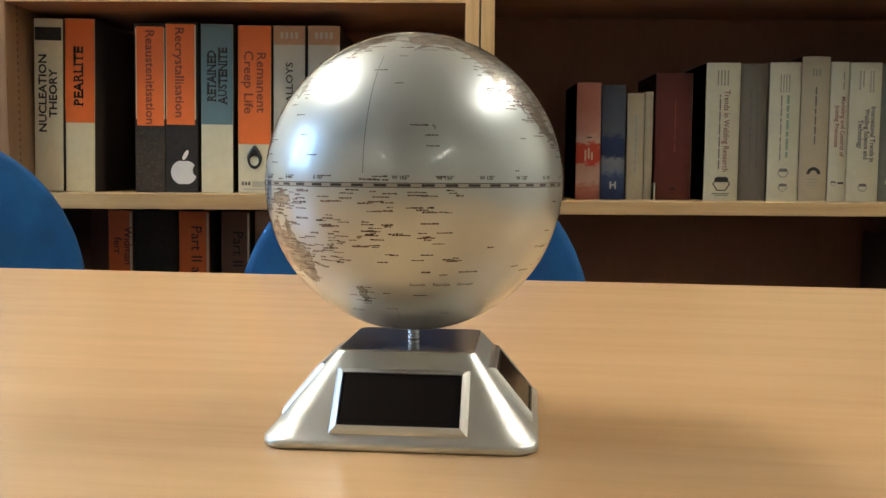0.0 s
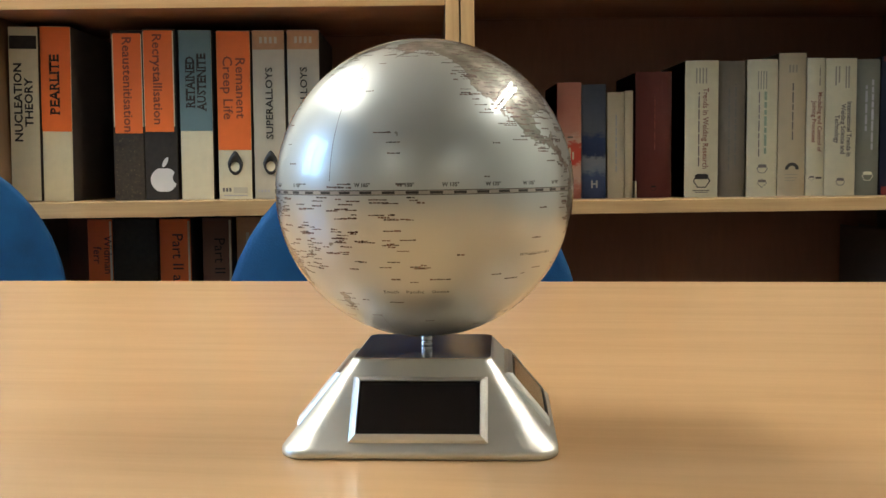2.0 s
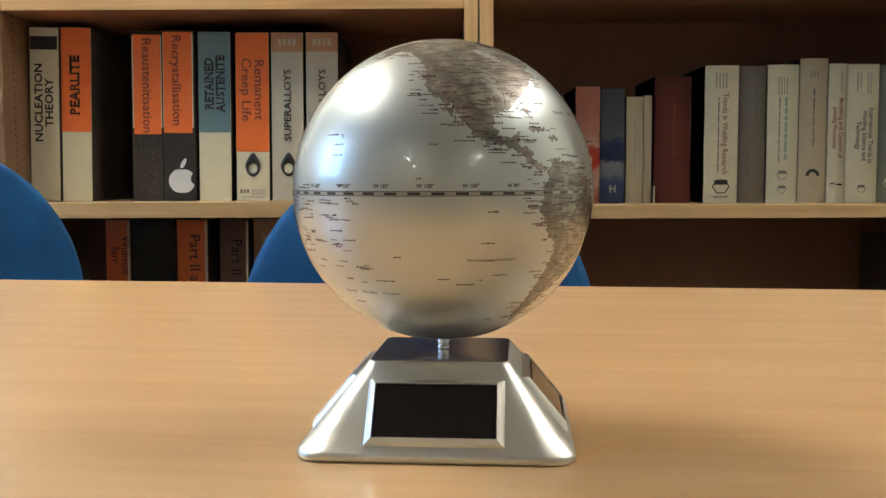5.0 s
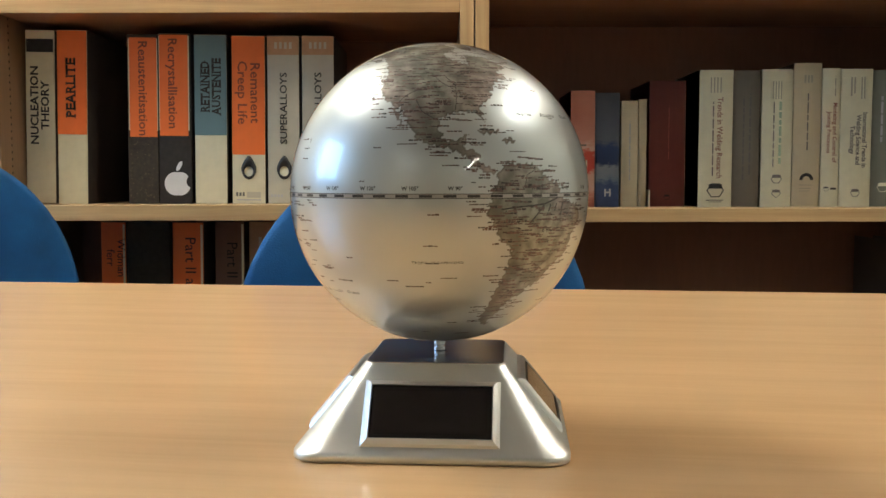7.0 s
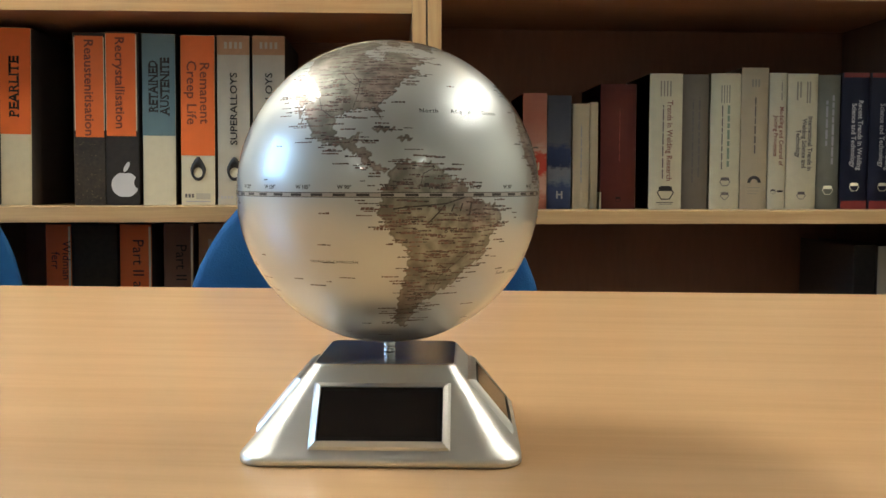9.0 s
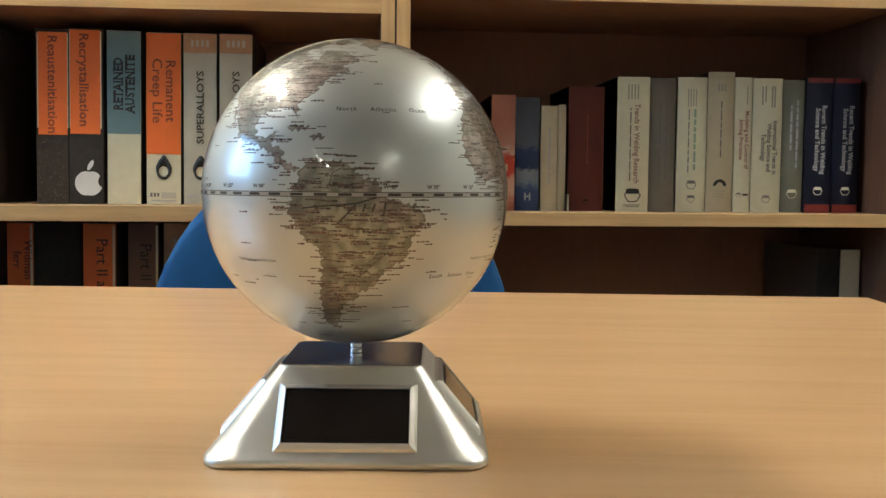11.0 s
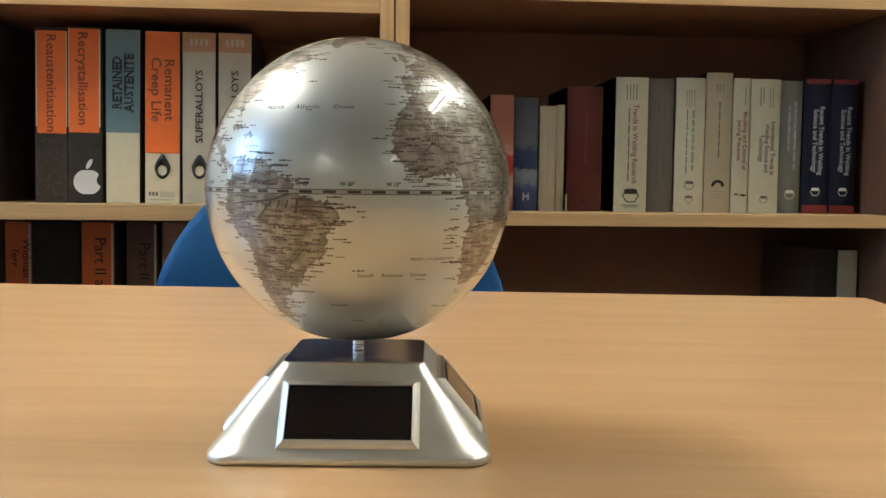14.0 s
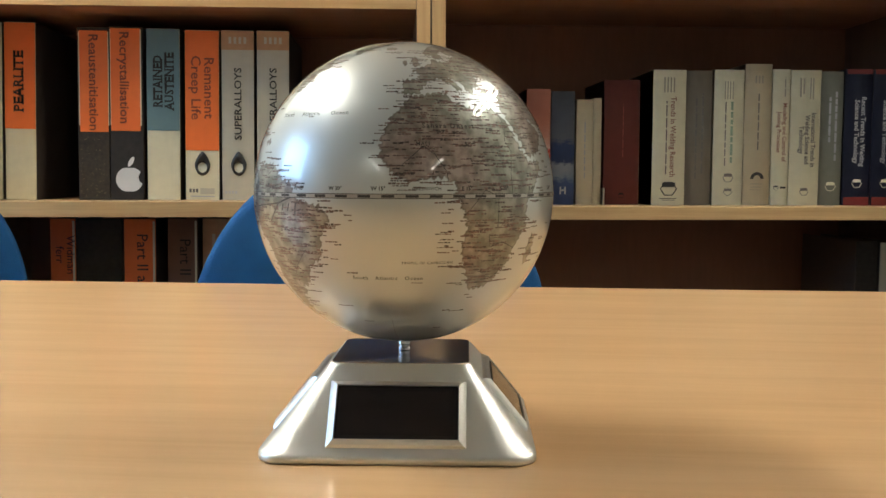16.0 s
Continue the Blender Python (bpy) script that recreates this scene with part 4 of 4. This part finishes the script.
RIVERS = (((-76, -4.5), (-70, -3.8), (-64, -3.4), (-58, -2.8), (-51.5, -0.8)), ((-65, -10), (-61, -6), (-58.5, -3.2)), ((-56.2, -5.5), (-55.2, -3)), ((-53, -5.5), (-52.2, -2.8)),
          ((-49.3, -6.5), (-48.8, -2.5)), ((-67, 3), (-66, 7), (-62, 9)), ((-47, -19), (-54, -25), (-58, -29), (-59, -34)), ((-95, 46), (-90, 41), (-90, 36), (-91, 30)),
          ((-111, 47), (-101, 47), (-96, 42), (-91, 39)), ((-106, 39), (-111, 36.5), (-114.6, 32.5)), ((-107, 35), (-104, 29.5), (-98, 26)), ((-124, 61), (-128, 66), (-134, 69)),
          ((26, -11), (25.5, 0), (20, 2), (16.5, -2), (13, -5.8)), ((-9.5, 10), (-5, 14), (-2, 16.8), (2, 14), (6, 8), (6.3, 4.8)), ((32, 0), (31.5, 7), (33, 15.5), (31, 19), (32.8, 25), (31, 30.5)),
          ((22.5, -13), (24, -17.8), (29, -16), (36, -18.6)), ((28, -29.5), (22, -29), (17, -28.7)))


def wrap_words(words, size, lon, lat, ball, spacing=1.0, heavy=0.012):
    me = text_mesh(words, size, spacing, bold=size * heavy, thick=0)
    for v in me.vertices:
        x, y = v.co.x, v.co.y
        lo = lon + math.degrees(x / (GLOBE_R * math.cos(radians(lat))))
        v.co = on_ball(lo, lat + math.degrees(y / GLOBE_R), GLOBE_R + 0.00012)
    me.materials.clear()
    me.materials.append(M_PRINT)
    ob = new("ocean_name", me)
    ob.parent = ball


def globe():
    g = holder("solar_globe", pose(0.0002, 0.0060, TABLE_Z, 0, 0, BASE_YAW), "silver rotating globe on a solar powered stand", "globe")
    # stand: a truncated pyramid with rounded corners on a thin lip
    A, W, z2 = 0.0656, 0.0354, 0.0415

    def ring(bm, half, z, r, n=6):
        out = []
        for cx, cy, s in ((1, 1, 0), (-1, 1, 1), (-1, -1, 2), (1, -1, 3)):
            for k in range(n + 1):
                a = math.pi / 2 * (s + k / n)
                out.append(bm.verts.new((cx * (half - r) + r * math.cos(a), cy * (half - r) + r * math.sin(a), z)))
        return out
    bm = bmesh.new()
    prof = [(A - 0.0012, 0.0, 0.0115), (A, 0.0008, 0.0125), (A, 0.0036, 0.0130), (A - 0.0006, 0.0046, 0.0145), (A - 0.0016, 0.0054, 0.0165)]
    for k in range(1, 7):
        q = k / 6
        prof.append((A - 0.0016 + (W - A + 0.0016) * q, 0.0054 + (z2 - 0.0012 - 0.0054) * q, 0.0165 - 0.0105 * q))
    prof += [(W - 0.0006, z2 - 0.0004, 0.0058), (W - 0.0016, z2, 0.0054)]
    rings = [ring(bm, h, z, r) for h, z, r in prof]
    for p, q in zip(rings, rings[1:]):
        for i in range(len(p)):
            bm.faces.new((p[i], p[(i + 1) % len(p)], q[(i + 1) % len(p)], q[i]))
    bm.faces.new(rings[-1])
    bm.faces.new(rings[0][::-1])
    st = part("stand", bm, M_SILVER, g, "satin silver pyramid stand", smooth=True)
    me = st.data
    for p in me.polygons:
        if len(p.vertices) > 8:
            p.use_smooth = False
    # a solar cell in a raised bevelled frame on each slope
    a0, a1 = Vector((A - 0.0016, 0.0054)), Vector((W, z2 - 0.0012))
    slope = math.atan2(a1.y - a0.y, a0.x - a1.x)
    length = (a1 - a0).length
    for s in range(4):
        turn = Matrix.Rotation(radians(90 * s), 4, "Z")
        # local: x across, y up the slope, z out of it
        m = turn @ Matrix.Translation((0, -a0.x, a0.y)) @ Matrix.Rotation(slope, 4, "X")
        lo, hi, hw = length * 0.136, length * 0.742, 0.0288
        bm = bmesh.new()
        f = 0.0029
        levels = [((hw + f + 0.0012, lo - f - 0.0008, hi + f + 0.0008), -0.0003), ((hw + f - 0.0003, lo - f + 0.0003, hi + f - 0.0003), 0.0015), ((hw + 0.0005, lo - 0.0005, hi + 0.0005), 0.0027), ((hw + 0.0001, lo - 0.0001, hi + 0.0001), 0.0027), ((hw, lo, hi), 0.0018)]
        lv = []
        for (w_, l_, h_), z in levels:
            lv.append([bm.verts.new(c) for c in ((-w_, l_, z), (w_, l_, z), (w_, h_, z), (-w_, h_, z))])
        for p, q in zip(lv, lv[1:]):
            for i in range(4):
                bm.faces.new((p[i], p[(i + 1) % 4], q[(i + 1) % 4], q[i]))
        pf = part("panel_frame", bm, M_RIM, g, "polished silver frame round the solar cell", m)
        part("cell_border", box(-hw, hw, lo, hi, -0.0006, 0.0020), M_BORDER, g, "dull black border of the solar cell", m)
        part("solar_cell", box(-hw + 0.0022, hw - 0.0022, lo + 0.0022, hi - 0.0022, 0.0016, 0.0023), M_SOLAR, g, "glossy black solar cell", m)
    # polished plate on top
    bm = bmesh.new()
    rings = [ring(bm, W - 0.0016, z2 - 0.0006, 0.0050), ring(bm, W - 0.0016, z2 + 0.0003, 0.0050), ring(bm, W - 0.0020, z2 + 0.0005, 0.0048)]
    for p, q in zip(rings, rings[1:]):
        for i in range(len(p)):
            bm.faces.new((p[i], p[(i + 1) % len(p)], q[(i + 1) % len(p)], q[i]))
    bm.faces.new(rings[-1])
    part("top_plate", bm, M_PLATE, g, "polished plate on top of the stand")
    # the pin: two short turned drums on a thinner shaft
    gap = GLOBE_Z - GLOBE_R - z2
    part("pin", tube(0.0025, 0.0025, z2, z2 + gap + 0.0010, 24), M_PIN, g, "polished steel pin")
    for a, b in ((0.0006, 0.44), (0.56, 1.02)):
        part("collar", tube(0.0032, 0.0032, z2 + max(gap * a, 0.0005), z2 + gap * b, 28, 0.0004), M_PIN, g, smooth=False)
    # ball
    ball = new("ball", ball_mesh())
    ball.parent = g
    tagged(ball, "silver ball printed with a brown-grey world map")
    R1, R2 = GLOBE_R + 0.00006, GLOBE_R + 0.00012
    bm = bmesh.new()
    strip(bm, 0, 360, -0.78, 0.78, R1, 180)
    part("equator_band", bm, M_CHALK, ball)
    bm = bmesh.new()
    for s in (-0.86, 0.62):
        strip(bm, 0, 360, s, s + 0.24, R2, 180)
    for k in range(45):
        strip(bm, 8 * k, 8 * k + 4.3, -0.44, 0.44, R2, 3)
    part("equator_dash", bm, M_PRINT, ball)
    # illegible names of places: short printed bars
    rnd = random.Random(7)
    bm = bmesh.new()
    cand = [(rnd.uniform(-180, 180), math.degrees(math.asin(rnd.uniform(-0.95, 0.97)))) for _ in range(12000)]
    lo, la = np.array(cand).T
    on = land_value(lo, la)
    near = np.zeros_like(on)
    for dx, dy in ((5, 0), (-5, 0), (0, 4), (0, -4), (8, 0), (-8, 0)):
        near |= land_value(lo + dx, la + dy)
    near |= ((lo > 125) | (lo < -145)) & (la > -28) & (la < 3) & (np.sin(lo * 0.35) + np.sin(la * 0.8 + lo * 0.1) > -0.4)
    for x, y, i, n_ in zip(lo, la, on, near):
        keep = 0.52 if i else (0.27 if n_ else 0.014)
        if rnd.random() > keep or abs(y) < 1.6 or y > 80:
            continue
        c = math.cos(radians(y))
        ln = rnd.uniform(1.5, 6.0) / c
        th = rnd.uniform(0.30, 0.54)
        # a name is a run of two to four words' blobs
        x0 = x - ln / 2
        while x0 < x + ln / 2:
            d = rnd.uniform(0.45, 1.7) / c
            strip(bm, x0, x0 + d, y - th / 2, y + th * rnd.choice((0.5, 0.5, 0.8)), R2, 1)
            x0 += d + rnd.uniform(0.12, 0.32) / c
    tagged(part("place_name", bm, M_LABELS, ball), kind="stuff")
    # printed lines: date line and a few dotted meridians in the oceans
    bm = bmesh.new()
    for k in range(40):
        strip(bm, -180.1, -179.8, 4 + 1.2 * k, 4.8 + 1.2 * k, R2, 1)
    for lo_ in (-172, -15, 90):
        for k in range(14):
            strip(bm, lo_ - 0.12, lo_ + 0.12, -50 - k, -50.7 - k, R2, 1)
    tagged(part("dotted_line", bm, M_LABELS, ball), kind="stuff")
    bm = bmesh.new()
    for k, pts in enumerate(RIVERS):
        stroke(bm, pts, 0.50 if k < 5 else 0.22, R2)
    tagged(part("river_line", bm, M_PRINT, ball), kind="stuff")
    wrap_words("South   Atlantic   Ocean", 0.0028, -15, -29, ball, 1.15)
    wrap_words("North     Atlantic     Ocean", 0.0030, -48, 29, ball, 1.2)
    wrap_words("South   Pacific   Ocean", 0.0027, -150, -37, ball, 1.2)
    wrap_words("Sahara Desert", 0.0034, 8, 24, ball, 1.25)
    wrap_words("B R A Z I L", 0.0030, -52, -12, ball, 1.2)
    wrap_words("GREENWICH", 0.0021, -1, 2.5, ball, 1.1)
    wrap_words("MALI", 0.0026, -2, 17.5, ball, 1.15)
    for lo_ in (-98, 0):
        wrap_words("TROPIC OF CAPRICORN", 0.0019, lo_, -23.0, ball, 1.15)
    for k in range(1, 12):
        wrap_words("W %d°" % (15 * k), 0.0024, -15 * k - 2, 2.5, ball, 1.0, 0.035)
        wrap_words("E %d°" % (15 * k), 0.0024, 15 * k - 2, 2.5, ball, 1.0, 0.035)
    return ball


room()
lights()
table()
chairs()
bookcase(-0.799, 0.0594, ((0.45, 0.478), (0.8148, SHELF_Z), (1.1786, 1.205), (1.60, 1.626)), "oak veneer bookcase filled with lever arch files", left=M_UPSHADE)
bookcase(0.0622, 1.003, ((0.45, 0.478), (0.8105, BOOK_Z), (1.209, 1.2337), (1.60, 1.626)), "oak veneer bookcase with a row of books", right=M_UPSHADEDEEP)
bookcase(1.0058, 1.90, ((0.45, 0.478), (0.8105, BOOK_Z), (1.209, 1.2337), (1.60, 1.626)), "oak veneer bookcase standing beside the row of books", left=M_UPSHADEDEEP)
left_files()
lower_files()
upper_files()
right_books()
BALL = globe()


def motions():
    # the ball turns eastward, a little faster towards the end
    spin = ((0, 74.9), (2, 55.9), (4, 36.2), (6.5, 12.0), (8, -2.1), (9, -12.4), (11.5, -36.3), (12.5, -46.3), (14, -61.8), (16, -82.3))
    rows = [(t, pose(0, 0, GLOBE_Z, 0, 0, a - BASE_YAW)) for t, a in spin]
    walk(BALL, rows)


motions()
